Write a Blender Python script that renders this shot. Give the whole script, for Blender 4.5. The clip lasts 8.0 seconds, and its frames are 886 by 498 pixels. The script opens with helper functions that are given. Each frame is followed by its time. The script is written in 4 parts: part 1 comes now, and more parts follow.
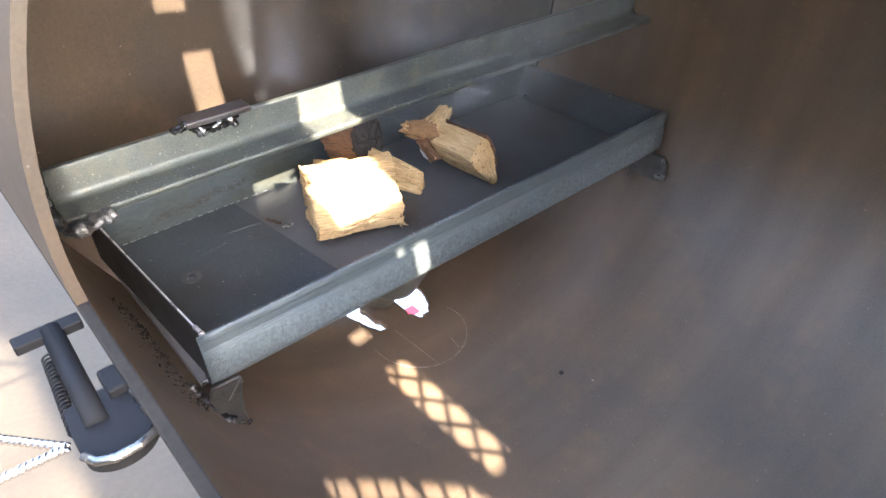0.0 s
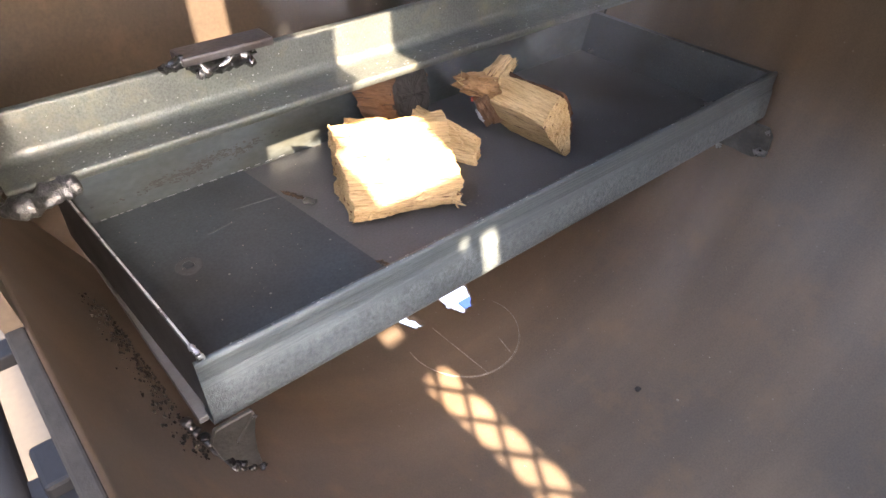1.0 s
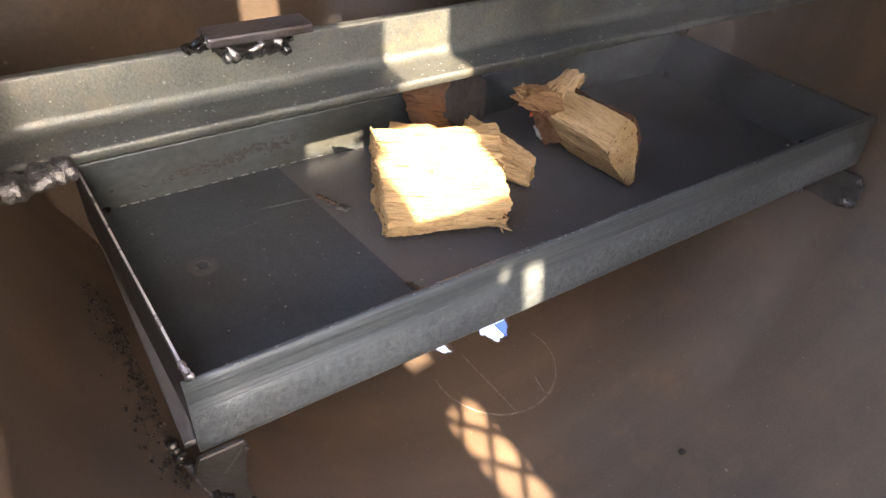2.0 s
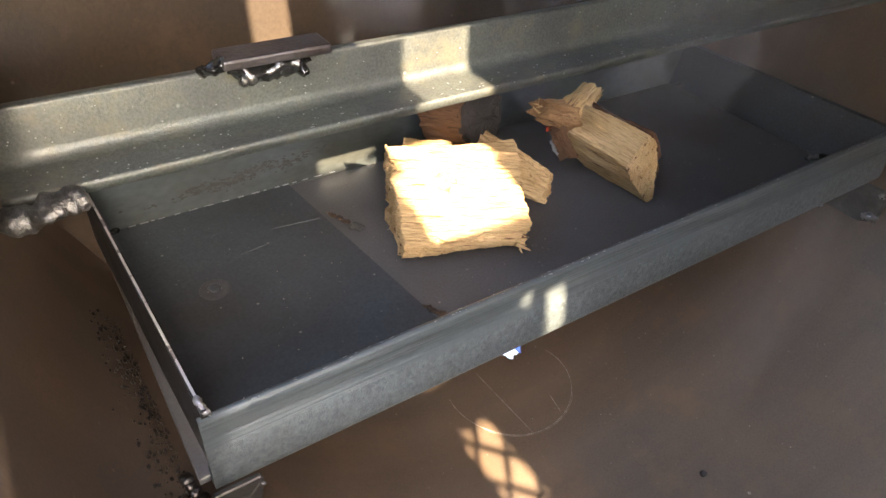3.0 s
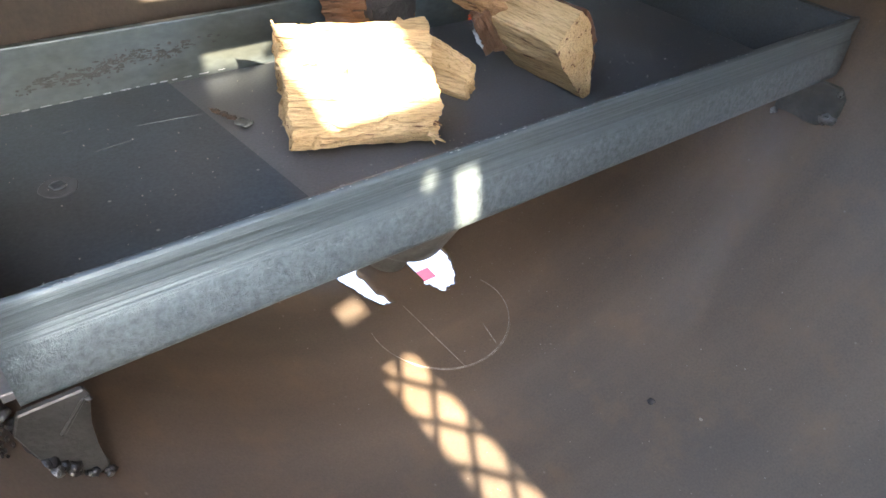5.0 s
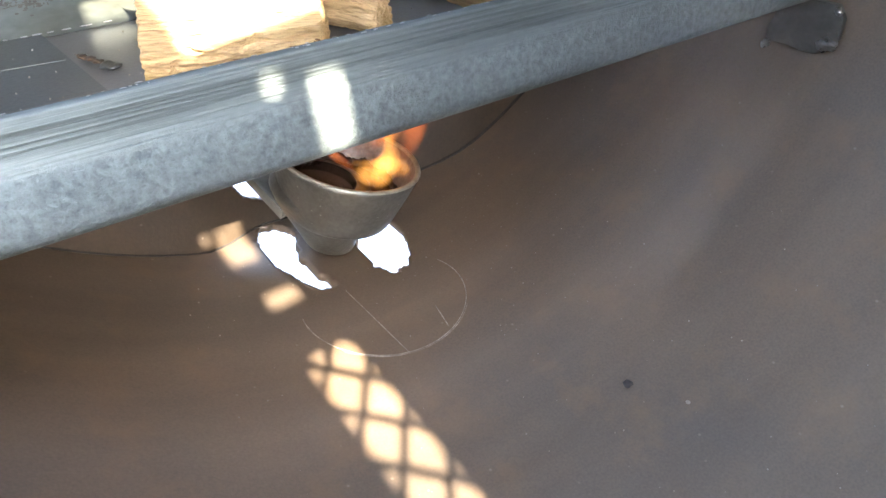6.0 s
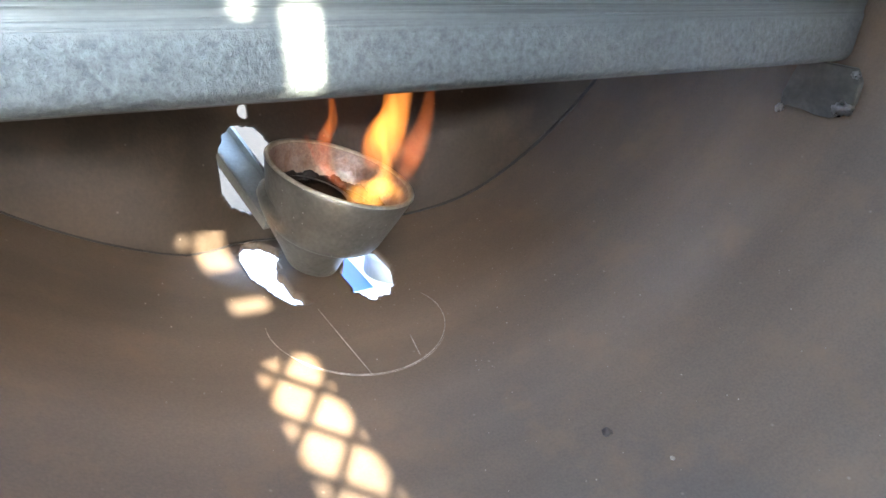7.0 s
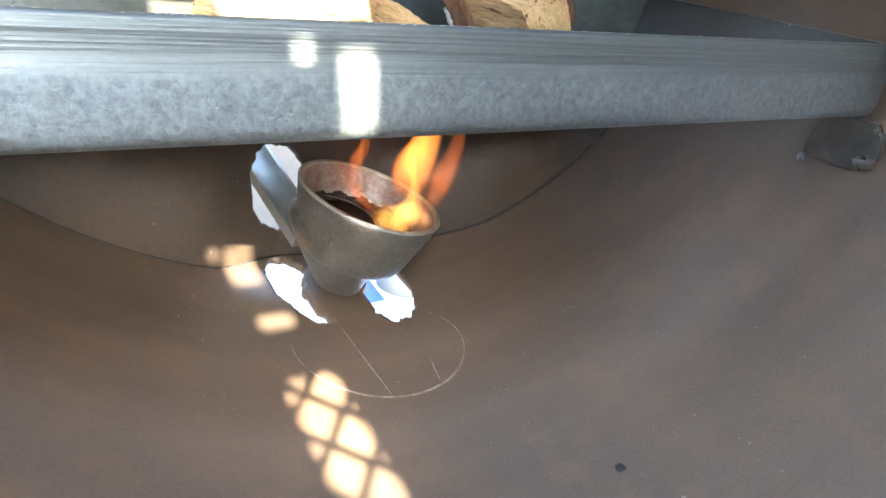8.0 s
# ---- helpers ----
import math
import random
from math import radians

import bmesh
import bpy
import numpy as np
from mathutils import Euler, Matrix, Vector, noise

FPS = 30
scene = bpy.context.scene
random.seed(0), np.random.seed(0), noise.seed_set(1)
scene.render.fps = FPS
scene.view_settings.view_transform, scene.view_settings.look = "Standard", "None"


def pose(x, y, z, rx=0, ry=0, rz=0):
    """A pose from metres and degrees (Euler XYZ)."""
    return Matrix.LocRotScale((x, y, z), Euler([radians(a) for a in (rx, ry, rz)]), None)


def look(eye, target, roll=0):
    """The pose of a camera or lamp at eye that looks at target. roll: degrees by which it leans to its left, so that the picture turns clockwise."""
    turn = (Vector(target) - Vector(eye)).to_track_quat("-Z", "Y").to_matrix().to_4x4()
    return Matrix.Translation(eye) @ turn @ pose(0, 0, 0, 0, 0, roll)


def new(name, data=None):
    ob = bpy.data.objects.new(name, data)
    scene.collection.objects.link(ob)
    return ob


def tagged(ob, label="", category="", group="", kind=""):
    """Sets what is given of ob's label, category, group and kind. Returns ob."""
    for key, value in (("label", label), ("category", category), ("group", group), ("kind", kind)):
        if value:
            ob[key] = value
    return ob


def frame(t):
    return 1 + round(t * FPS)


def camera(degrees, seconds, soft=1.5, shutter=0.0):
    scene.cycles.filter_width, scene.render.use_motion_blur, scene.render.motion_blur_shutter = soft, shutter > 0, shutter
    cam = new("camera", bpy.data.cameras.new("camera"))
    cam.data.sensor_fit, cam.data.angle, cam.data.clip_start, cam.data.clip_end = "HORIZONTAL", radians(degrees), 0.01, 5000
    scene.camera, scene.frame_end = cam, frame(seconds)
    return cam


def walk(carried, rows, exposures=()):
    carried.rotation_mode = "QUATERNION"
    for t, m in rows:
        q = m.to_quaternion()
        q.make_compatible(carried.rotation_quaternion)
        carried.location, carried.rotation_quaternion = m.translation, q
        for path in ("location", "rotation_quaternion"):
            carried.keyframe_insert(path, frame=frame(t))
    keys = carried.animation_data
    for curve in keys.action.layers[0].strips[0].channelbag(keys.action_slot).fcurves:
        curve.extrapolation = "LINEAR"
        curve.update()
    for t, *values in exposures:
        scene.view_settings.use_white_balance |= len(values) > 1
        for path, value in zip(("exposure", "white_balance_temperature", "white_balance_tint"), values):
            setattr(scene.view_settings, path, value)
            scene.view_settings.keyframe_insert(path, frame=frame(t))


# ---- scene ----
cam = camera(67.0, 8.0)
PATH = [
    (0, (-0.346, -0.344, 0.345), (0.715, 0.877, -0.831), -0.2),
    (0.5, (-0.317, -0.258, 0.281), (0.705, 0.919, -0.972), 1.0),
    (1, (-0.308, -0.228, 0.28), (0.718, 0.946, -0.974), 1.6),
    (1.5, (-0.283, -0.205, 0.264), (0.681, 1.018, -0.992), 4.8),
    (1.7, (-0.279, -0.203, 0.26), (0.651, 1.055, -0.986), 4.9),
    (3, (-0.279, -0.181, 0.261), (0.648, 1.095, -0.969), 4.3),
    (3.5, (-0.272, -0.19, 0.253), (0.669, 1.071, -0.98), 4.4),
    (4, (-0.274, -0.201, 0.248), (0.669, 1.033, -1.011), 4.4),
    (4.5, (-0.259, -0.206, 0.22), (0.67, 1.024, -1.055), 3.0),
    (5, (-0.238, -0.188, 0.191), (0.751, 0.998, -1.08), 5.2),
    (5.2, (-0.222, -0.184, 0.182), (0.829, 0.968, -1.071), 4.1),
    (6.3, (-0.158, -0.215, 0.098), (0.703, 1.199, -1.024), -1.0),
    (6.5, (-0.156, -0.215, 0.085), (0.693, 1.266, -0.958), 0.0),
    (7, (-0.152, -0.229, 0.065), (0.803, 1.269, -0.854), 4.8),
    (7.5, (-0.155, -0.232, 0.056), (0.781, 1.282, -0.856), 4.8),
    (8, (-0.166, -0.227, 0.079), (0.778, 1.291, -0.816), 7.7),
]
walk(cam, [(t, look(eye, target, roll)) for t, eye, target, roll in PATH], [(0.0, 5.44, 7100, 12), (0.5, 5.46, 7950, 17), (1.0, 5.42, 8050, 18), (1.5, 4.90, 8500, 21), (3.0, 4.88, 8450, 15), (4.0, 5.14, 7450, 9), (4.5, 5.47, 7250, 9), (5.0, 5.36, 7150, 8), (6.4, 5.82, 7120, 7), (7.0, 5.88, 7080, 6), (7.5, 5.72, 7200, 6), (8.0, 5.90, 7150, 6)])

# ---- world, sun ----
SUN_TRAVEL = Vector((0.03, 1.36, -1.0)).normalized()
world = bpy.data.worlds.new("daylight")
scene.world = world
world.use_nodes = True
wn = world.node_tree.nodes
sky = wn.new("ShaderNodeTexSky")
sky.sky_type, sky.sun_disc = "NISHITA", False
sky.sun_elevation = math.asin(-SUN_TRAVEL.z)
sky.sun_rotation = math.atan2(-SUN_TRAVEL.x, -SUN_TRAVEL.y)
world.node_tree.links.new(sky.outputs[0], wn["Background"].inputs[0])
wn["Background"].inputs[1].default_value = 0.15
sun_data = bpy.data.lights.new("sun", "SUN")
sun_data.energy, sun_data.angle, sun_data.color = 1.5, radians(0.55), (1.0, 0.92, 0.80)
sun = new("sun", sun_data)
sun.matrix_world = look((0, 0, 0), SUN_TRAVEL) @ Matrix.Translation((0, 0, 4))


# ---- materials ----
def material(name, color, rough, metal=0.0, vary=0.35, scale=12.0, fine=300.0, bump=0.25, tint=None, spots=0.0, spot_color=None, streak=None, rough_vary=0.15, stain=None, stain_scale=10.0, spot_scale=90.0, sheen_bands=None):
    """A surface with variation at two scales, optional second tint in stains, pale flecks, stretched grain and fine relief."""
    m = bpy.data.materials.new(name)
    m.use_nodes = True
    nt = m.node_tree
    n, link = nt.nodes, nt.links.new
    bsdf = n["Principled BSDF"]
    tc = n.new("ShaderNodeTexCoord")
    mp = n.new("ShaderNodeMapping")
    link(tc.outputs["Object"], mp.inputs["Vector"])
    if streak:
        mp.inputs["Scale"].default_value = streak
    big = n.new("ShaderNodeTexNoise")
    big.inputs["Scale"].default_value, big.inputs["Detail"].default_value = scale, 5
    small = n.new("ShaderNodeTexNoise")
    small.inputs["Scale"].default_value, small.inputs["Detail"].default_value = fine, 4
    for t in (big, small):
        link(mp.outputs[0], t.inputs["Vector"])
    ramp = n.new("ShaderNodeValToRGB")
    tint = tint or tuple(c * (1 - vary) for c in color)
    ramp.color_ramp.elements[0].position, ramp.color_ramp.elements[1].position = 0.34, 0.66
    ramp.color_ramp.elements[0].color, ramp.color_ramp.elements[1].color = (*tint, 1), (*color, 1)
    link(big.outputs["Fac"], ramp.inputs["Fac"])
    mix = n.new("ShaderNodeMix")
    mix.data_type, mix.blend_type = "RGBA", "MULTIPLY"
    mix.inputs[0].default_value = 1.0
    grey = n.new("ShaderNodeMapRange")
    grey.inputs[3].default_value, grey.inputs[4].default_value = 1 - vary, 1 + vary * 0.6
    link(small.outputs["Fac"], grey.inputs[0])
    link(ramp.outputs[0], mix.inputs[6])
    link(grey.outputs[0], mix.inputs[7])
    out = mix.outputs[2]
    if stain:
        cloud = n.new("ShaderNodeTexNoise")
        cloud.inputs["Scale"].default_value, cloud.inputs["Detail"].default_value, cloud.inputs["Roughness"].default_value = stain_scale, 9, 0.68
        shift = n.new("ShaderNodeVectorMath")
        shift.inputs[1].default_value = (3.1, 7.7, 1.9)
        link(tc.outputs["Object"], shift.inputs[0])
        link(shift.outputs[0], cloud.inputs["Vector"])
        amount = n.new("ShaderNodeMapRange")
        amount.inputs[1].default_value, amount.inputs[2].default_value, amount.inputs[4].default_value = 0.52, 0.72, 0.6
        link(cloud.outputs["Fac"], amount.inputs[0])
        over = n.new("ShaderNodeMix")
        over.data_type = "RGBA"
        over.inputs[7].default_value = (*stain, 1)
        link(amount.outputs[0], over.inputs[0])
        link(out, over.inputs[6])
        out = over.outputs[2]
    # streaks of sheen, painted by multiplying the base colour
    if sheen_bands:
        bmp, bn, br, bx = n.new("ShaderNodeMapping"), n.new("ShaderNodeTexNoise"), n.new("ShaderNodeMapRange"), n.new("ShaderNodeMix")
        bmp.inputs["Scale"].default_value = sheen_bands
        bn.inputs["Scale"].default_value, bn.inputs["Detail"].default_value = 1.0, 4
        br.inputs[1].default_value, br.inputs[2].default_value, br.inputs[3].default_value, br.inputs[4].default_value = 0.3, 0.7, 0.82, 1.10
        bx.data_type, bx.blend_type = "RGBA", "MULTIPLY"
        bx.inputs[0].default_value = 1.0
        link(tc.outputs["Object"], bmp.inputs["Vector"])
        link(bmp.outputs[0], bn.inputs["Vector"])
        link(bn.outputs["Fac"], br.inputs[0])
        link(out, bx.inputs[6])
        link(br.outputs[0], bx.inputs[7])
        out = bx.outputs[2]
    if spots:
        vor = n.new("ShaderNodeTexVoronoi")
        vor.inputs["Scale"].default_value = spot_scale
        link(tc.outputs["Object"], vor.inputs["Vector"])
        near = n.new("ShaderNodeMapRange")
        near.inputs[1].default_value, near.inputs[2].default_value = 0.03, 0.10
        near.inputs[3].default_value, near.inputs[4].default_value = spots, 0.0
        link(vor.outputs["Distance"], near.inputs[0])
        pick = n.new("ShaderNodeMath")
        pick.operation = "GREATER_THAN"
        pick.inputs[1].default_value = 0.72
        sep = n.new("ShaderNodeSeparateColor")
        link(vor.outputs["Color"], sep.inputs[0])
        link(sep.outputs[0], pick.inputs[0])
        both = n.new("ShaderNodeMath")
        both.operation = "MULTIPLY"
        link(near.outputs[0], both.inputs[0])
        link(pick.outputs[0], both.inputs[1])
        fleck = n.new("ShaderNodeMix")
        fleck.data_type = "RGBA"
        fleck.inputs[7].default_value = (*(spot_color or (0.5, 0.47, 0.43)), 1)
        link(both.outputs[0], fleck.inputs[0])
        link(out, fleck.inputs[6])
        out = fleck.outputs[2]
    link(out, bsdf.inputs["Base Color"])
    rr = n.new("ShaderNodeMapRange")
    rr.inputs[3].default_value, rr.inputs[4].default_value = max(0.05, rough - rough_vary), min(1, rough + rough_vary)
    link(big.outputs["Fac"], rr.inputs[0])
    link(rr.outputs[0], bsdf.inputs["Roughness"])
    bsdf.inputs["Metallic"].default_value = metal
    if bump:
        b = n.new("ShaderNodeBump")
        b.inputs["Strength"].default_value, b.inputs["Distance"].default_value = bump, 0.001
        link(small.outputs["Fac"], b.inputs["Height"])
        link(b.outputs[0], bsdf.inputs["Normal"])
    return m


def wood(name, pale, deep, crack):
    """Split wood, grain along the object's x axis: soft broad tone, thin fibres, dark cracks and frayed relief."""
    m = bpy.data.materials.new(name)
    m.use_nodes = True
    nt = m.node_tree
    n, link = nt.nodes, nt.links.new
    bsdf = n["Principled BSDF"]
    uv = n.new("ShaderNodeUVMap")

    def layer(along, across, detail, rough=0.55):
        mp, nz = n.new("ShaderNodeMapping"), n.new("ShaderNodeTexNoise")
        mp.inputs["Scale"].default_value = (along, across, across)
        nz.inputs["Scale"].default_value, nz.inputs["Detail"].default_value, nz.inputs["Roughness"].default_value = 1.0, detail, rough
        link(tc.outputs["Object"], mp.inputs["Vector"])
        link(mp.outputs[0], nz.inputs["Vector"])
        return nz.outputs["Fac"]

    def ramp_of(fac, stops):
        r = n.new("ShaderNodeValToRGB")
        e = r.color_ramp.elements
        e[0].position, e[0].color = stops[0][0], (*stops[0][1], 1)
        e[1].position, e[1].color = stops[-1][0], (*stops[-1][1], 1)
        for p, c in stops[1:-1]:
            e.new(p).color = (*c, 1)
        link(fac, r.inputs["Fac"])
        return r.outputs[0]

    n.remove(uv)
    tc = n.new("ShaderNodeTexCoord")
    tone = ramp_of(layer(18, 45, 4), [(0.32, deep), (0.50, tuple((a + b) / 2 for a, b in zip(pale, deep))), (0.66, pale)])
    fibre = ramp_of(layer(60, 900, 5, 0.7), [(0.30, (0.50, 0.42, 0.35)), (0.52, (1, 1, 1)), (0.75, (1.0, 1.0, 1.0))])
    both = n.new("ShaderNodeMix")
    both.data_type, both.blend_type = "RGBA", "MULTIPLY"
    both.inputs[0].default_value = 1.0
    link(tone, both.inputs[6])
    link(fibre, both.inputs[7])
    split = layer(15, 210, 4, 0.6)
    gap = n.new("ShaderNodeMapRange")
    gap.inputs[1].default_value, gap.inputs[2].default_value = 0.335, 0.380
    gap.inputs[3].default_value, gap.inputs[4].default_value = 1.0, 0.0
    link(split, gap.inputs[0])
    dark = n.new("ShaderNodeMix")
    dark.data_type = "RGBA"
    dark.inputs[7].default_value = (*crack, 1)
    link(gap.outputs[0], dark.inputs[0])
    link(both.outputs[2], dark.inputs[6])
    link(dark.outputs[2], bsdf.inputs["Base Color"])
    bsdf.inputs["Roughness"].default_value = 0.8
    high = n.new("ShaderNodeMath")
    high.operation = "MULTIPLY_ADD"
    high.inputs[1].default_value = 0.6
    link(layer(110, 520, 5, 0.65), high.inputs[0])
    link(split, high.inputs[2])
    b = n.new("ShaderNodeBump")
    b.inputs["Strength"].default_value, b.inputs["Distance"].default_value = 1.0, 0.0034
    link(high.outputs[0], b.inputs["Height"])
    link(b.outputs[0], bsdf.inputs["Normal"])
    return m


def rolled(name, pale, deep):
    """Rolled steel angle: long drawn scratches near the top edge, pitted scale below."""
    m = material(name, pale, 0.48, 0.45, vary=0.18, scale=26, fine=800, bump=0.0, tint=tuple(0.80 * a + 0.20 * b for a, b in zip(pale, deep)), streak=(0.3, 1, 1))
    nt = m.node_tree
    n, link = nt.nodes, nt.links.new
    bsdf = n["Principled BSDF"]
    tc = n.new("ShaderNodeTexCoord")
    base = bsdf.inputs["Base Color"].links[0].from_socket

    def layer(scale, detail, rough):
        mp, nz = n.new("ShaderNodeMapping"), n.new("ShaderNodeTexNoise")
        mp.inputs["Scale"].default_value = scale
        nz.inputs["Scale"].default_value, nz.inputs["Detail"].default_value, nz.inputs["Roughness"].default_value = 1.0, detail, rough
        link(tc.outputs["Object"], mp.inputs["Vector"])
        link(mp.outputs[0], nz.inputs["Vector"])
        return nz.outputs["Fac"]
    sep = n.new("ShaderNodeSeparateXYZ")
    link(tc.outputs["Object"], sep.inputs[0])
    band = n.new("ShaderNodeMapRange")
    band.interpolation_type = "SMOOTHSTEP"
    band.inputs[1].default_value, band.inputs[2].default_value = 0.021, 0.030
    wob = n.new("ShaderNodeMath")
    wob.operation = "MULTIPLY_ADD"
    wob.inputs[1].default_value = 0.006
    link(layer((30, 30, 200), 3, 0.6), wob.inputs[0])
    link(sep.outputs[2], wob.inputs[2])
    link(wob.outputs[0], band.inputs[0])
    fine_lines = layer((7, 200, 800), 3, 0.55)
    lower = n.new("ShaderNodeMath")
    lower.operation = "MULTIPLY_ADD"
    lower.inputs[1].default_value, lower.inputs[2].default_value = 0.55, 0.17
    link(fine_lines, lower.inputs[0])
    drawn = lower.outputs[0]
    pits = layer((330, 330, 300), 5, 0.72)
    rise = n.new("ShaderNodeMix")
    rise.data_type = "FLOAT"
    link(band.outputs[0], rise.inputs[0])
    link(pits, rise.inputs[2])
    link(drawn, rise.inputs[3])
    tone = n.new("ShaderNodeValToRGB")
    e = tone.color_ramp.elements
    e[0].position, e[1].position = 0.30, 0.66
    e[0].color, e[1].color = (*[d / p for d, p in zip(deep, pale)], 1), (1, 1, 1, 1)
    link(rise.outputs[0], tone.inputs["Fac"])
    mul = n.new("ShaderNodeMix")
    mul.data_type, mul.blend_type = "RGBA", "MULTIPLY"
    mul.inputs[0].default_value = 1.0
    link(base, mul.inputs[6])
    link(tone.outputs[0], mul.inputs[7])
    link(mul.outputs[2], bsdf.inputs["Base Color"])
    b = n.new("ShaderNodeBump")
    b.inputs["Strength"].default_value, b.inputs["Distance"].default_value = 0.8, 0.0016
    link(rise.outputs[0], b.inputs["Height"])
    link(b.outputs[0], bsdf.inputs["Normal"])
    return m


def thin_gas(name, shader_of, density, lo=0.36, hi=0.66, rise=6.0, swirl=(60, 60, 22)):
    """A thin gas on a ribbon: dense along its middle, thinning to its sides and ends, torn by noise."""
    m = bpy.data.materials.new(name)
    m.use_nodes = True
    nt = m.node_tree
    n, link = nt.nodes, nt.links.new
    n.remove(n["Principled BSDF"])
    tc, sep = n.new("ShaderNodeTexCoord"), n.new("ShaderNodeSeparateXYZ")
    link(tc.outputs["UV"], sep.inputs[0])

    def calc(op, a, b=None):
        q = n.new("ShaderNodeMath")
        q.operation = op
        for slot, val in ((0, a), (1, b)):
            if val is None:
                continue
            if isinstance(val, (int, float)):
                q.inputs[slot].default_value = val
            else:
                link(val, q.inputs[slot])
        return q.outputs[0]
    u = sep.outputs[0]
    across = calc("POWER", calc("MULTIPLY", calc("MULTIPLY", u, calc("SUBTRACT", 1.0, u)), 4.0), 1.2)
    v = sep.outputs[1]
    start = calc("MINIMUM", calc("MULTIPLY", v, rise), 1.0)
    finish = calc("MINIMUM", calc("MULTIPLY", calc("SUBTRACT", 1.0, v), 2.2), 1.0)
    mp, nz, fac = n.new("ShaderNodeMapping"), n.new("ShaderNodeTexNoise"), n.new("ShaderNodeMapRange")
    mp.inputs["Scale"].default_value = swirl
    nz.inputs["Scale"].default_value, nz.inputs["Detail"].default_value, nz.inputs["Distortion"].default_value = 1.0, 2.0, 0.8
    fac.inputs[1].default_value, fac.inputs[2].default_value, fac.inputs[4].default_value = lo, hi, density
    link(tc.outputs["Object"], mp.inputs[0])
    link(mp.outputs[0], nz.inputs["Vector"])
    link(nz.outputs["Fac"], fac.inputs[0])
    amount = calc("MULTIPLY", calc("MULTIPLY", across, fac.outputs[0]), calc("MULTIPLY", start, finish))
    tr, mx = n.new("ShaderNodeBsdfTransparent"), n.new("ShaderNodeMixShader")
    link(amount, mx.inputs[0])
    link(tr.outputs[0], mx.inputs[1])
    link(shader_of(n), mx.inputs[2])
    link(mx.outputs[0], n["Material Output"].inputs[0])
    return m


def glowing(name, color, strength, density, lo=0.26, hi=0.80):
    def burning(n):
        em = n.new("ShaderNodeEmission")
        em.inputs[0].default_value, em.inputs[1].default_value = (*color, 1), strength
        return em.outputs[0]
    return thin_gas(name, burning, density, lo, hi, 3.0, (46, 46, 20))


DRUM = material("brown_mill_scale", (0.190, 0.132, 0.090), 0.50, 0.12, vary=0.33, scale=7, fine=750, bump=0.05, tint=(0.130, 0.103, 0.083), spots=0.4, spot_color=(0.36, 0.30, 0.25), stain=(0.215, 0.136, 0.082), stain_scale=22, sheen_bands=(2.5, 26, 2.5))
# darker brown than the drum wall
END = material("dark_end_plate", (0.070, 0.047, 0.030), 0.50, 0.15, vary=0.40, scale=8, fine=420, bump=0.15, tint=(0.046, 0.036, 0.028), spots=0.4, spot_color=(0.30, 0.27, 0.24), stain=(0.120, 0.078, 0.050), stain_scale=16)
PLATE = material("blue_grey_mill_scale", (0.088, 0.108, 0.124), 0.42, 0.40, vary=0.40, scale=11, fine=620, bump=0.10, tint=(0.064, 0.069, 0.071), spots=0.6)
# tray floor, lightened: the smoke haze over it is put into the colour
PLATE_HAZED = material("haze_lightened_plate", (0.158, 0.160, 0.164), 0.42, 0.35, vary=0.30, scale=14, fine=620, bump=0.1, tint=(0.122, 0.118, 0.116), spots=0.5)
BACK = material("stained_plate", (0.106, 0.130, 0.140), 0.42, 0.5, vary=0.40, scale=24, fine=300, bump=0.16, tint=(0.080, 0.086, 0.074), streak=(0.5, 1, 1))
TAB = material("heat_darkened_tab", (0.105, 0.100, 0.104), 0.38, 0.55, vary=0.4, scale=60, fine=420, bump=0.25, tint=(0.060, 0.048, 0.046))
HALO = material("heat_tinted_steel", (0.118, 0.120, 0.128), 0.45, 0.4, vary=0.3, scale=120, fine=500, bump=0.1)
RUSTY = material("rusty_weld", (0.15, 0.095, 0.055), 0.5, 0.5, vary=0.5, scale=150, fine=600, bump=0.4, tint=(0.05, 0.04, 0.035))
RUST_SCALE = material("brown_scale", (0.066, 0.060, 0.056), 0.6, 0.2, vary=0.4, scale=200, fine=800, bump=0.3)
FRONT = rolled("rolled_angle_steel", (0.160, 0.190, 0.198), (0.072, 0.089, 0.093))
BEAM = material("grey_green_angle_steel", (0.118, 0.133, 0.122), 0.44, 0.45, vary=0.70, scale=30, fine=800, bump=0.26, tint=(0.082, 0.088, 0.086), spots=0.5, spot_color=(0.34, 0.36, 0.36), stain=(0.150, 0.140, 0.095), stain_scale=60)
WELD = material("weld_metal", (0.17, 0.17, 0.168), 0.38, 0.8, vary=0.6, scale=160, fine=600, bump=0.8, tint=(0.07, 0.068, 0.065))
CRUST_WELD = material("sooty_weld_metal", (0.085, 0.082, 0.080), 0.36, 0.8, vary=0.6, scale=120, fine=500, bump=0.6, tint=(0.035, 0.033, 0.032))
SOOT_WELD = material("dark_weld_metal", (0.22, 0.22, 0.22), 0.25, 0.9, vary=0.5, scale=90, fine=500, bump=0.4)
POLISHED = material("polished_edge", (0.80, 0.80, 0.80), 0.30, 0.5, vary=0.2, scale=90, fine=900, bump=0.1)
BRIGHT = material("ground_steel", (0.46, 0.47, 0.48), 0.40, 0.8, vary=0.2, scale=60, fine=900, bump=0.1, streak=(1, 0.1, 1))
WOOD = wood("split_oak", (0.70, 0.492, 0.258), (0.51, 0.322, 0.140), (0.15, 0.07, 0.03))
WOOD_DARK = wood("weathered_wood", (0.40, 0.235, 0.115), (0.25, 0.135, 0.060), (0.09, 0.045, 0.02))
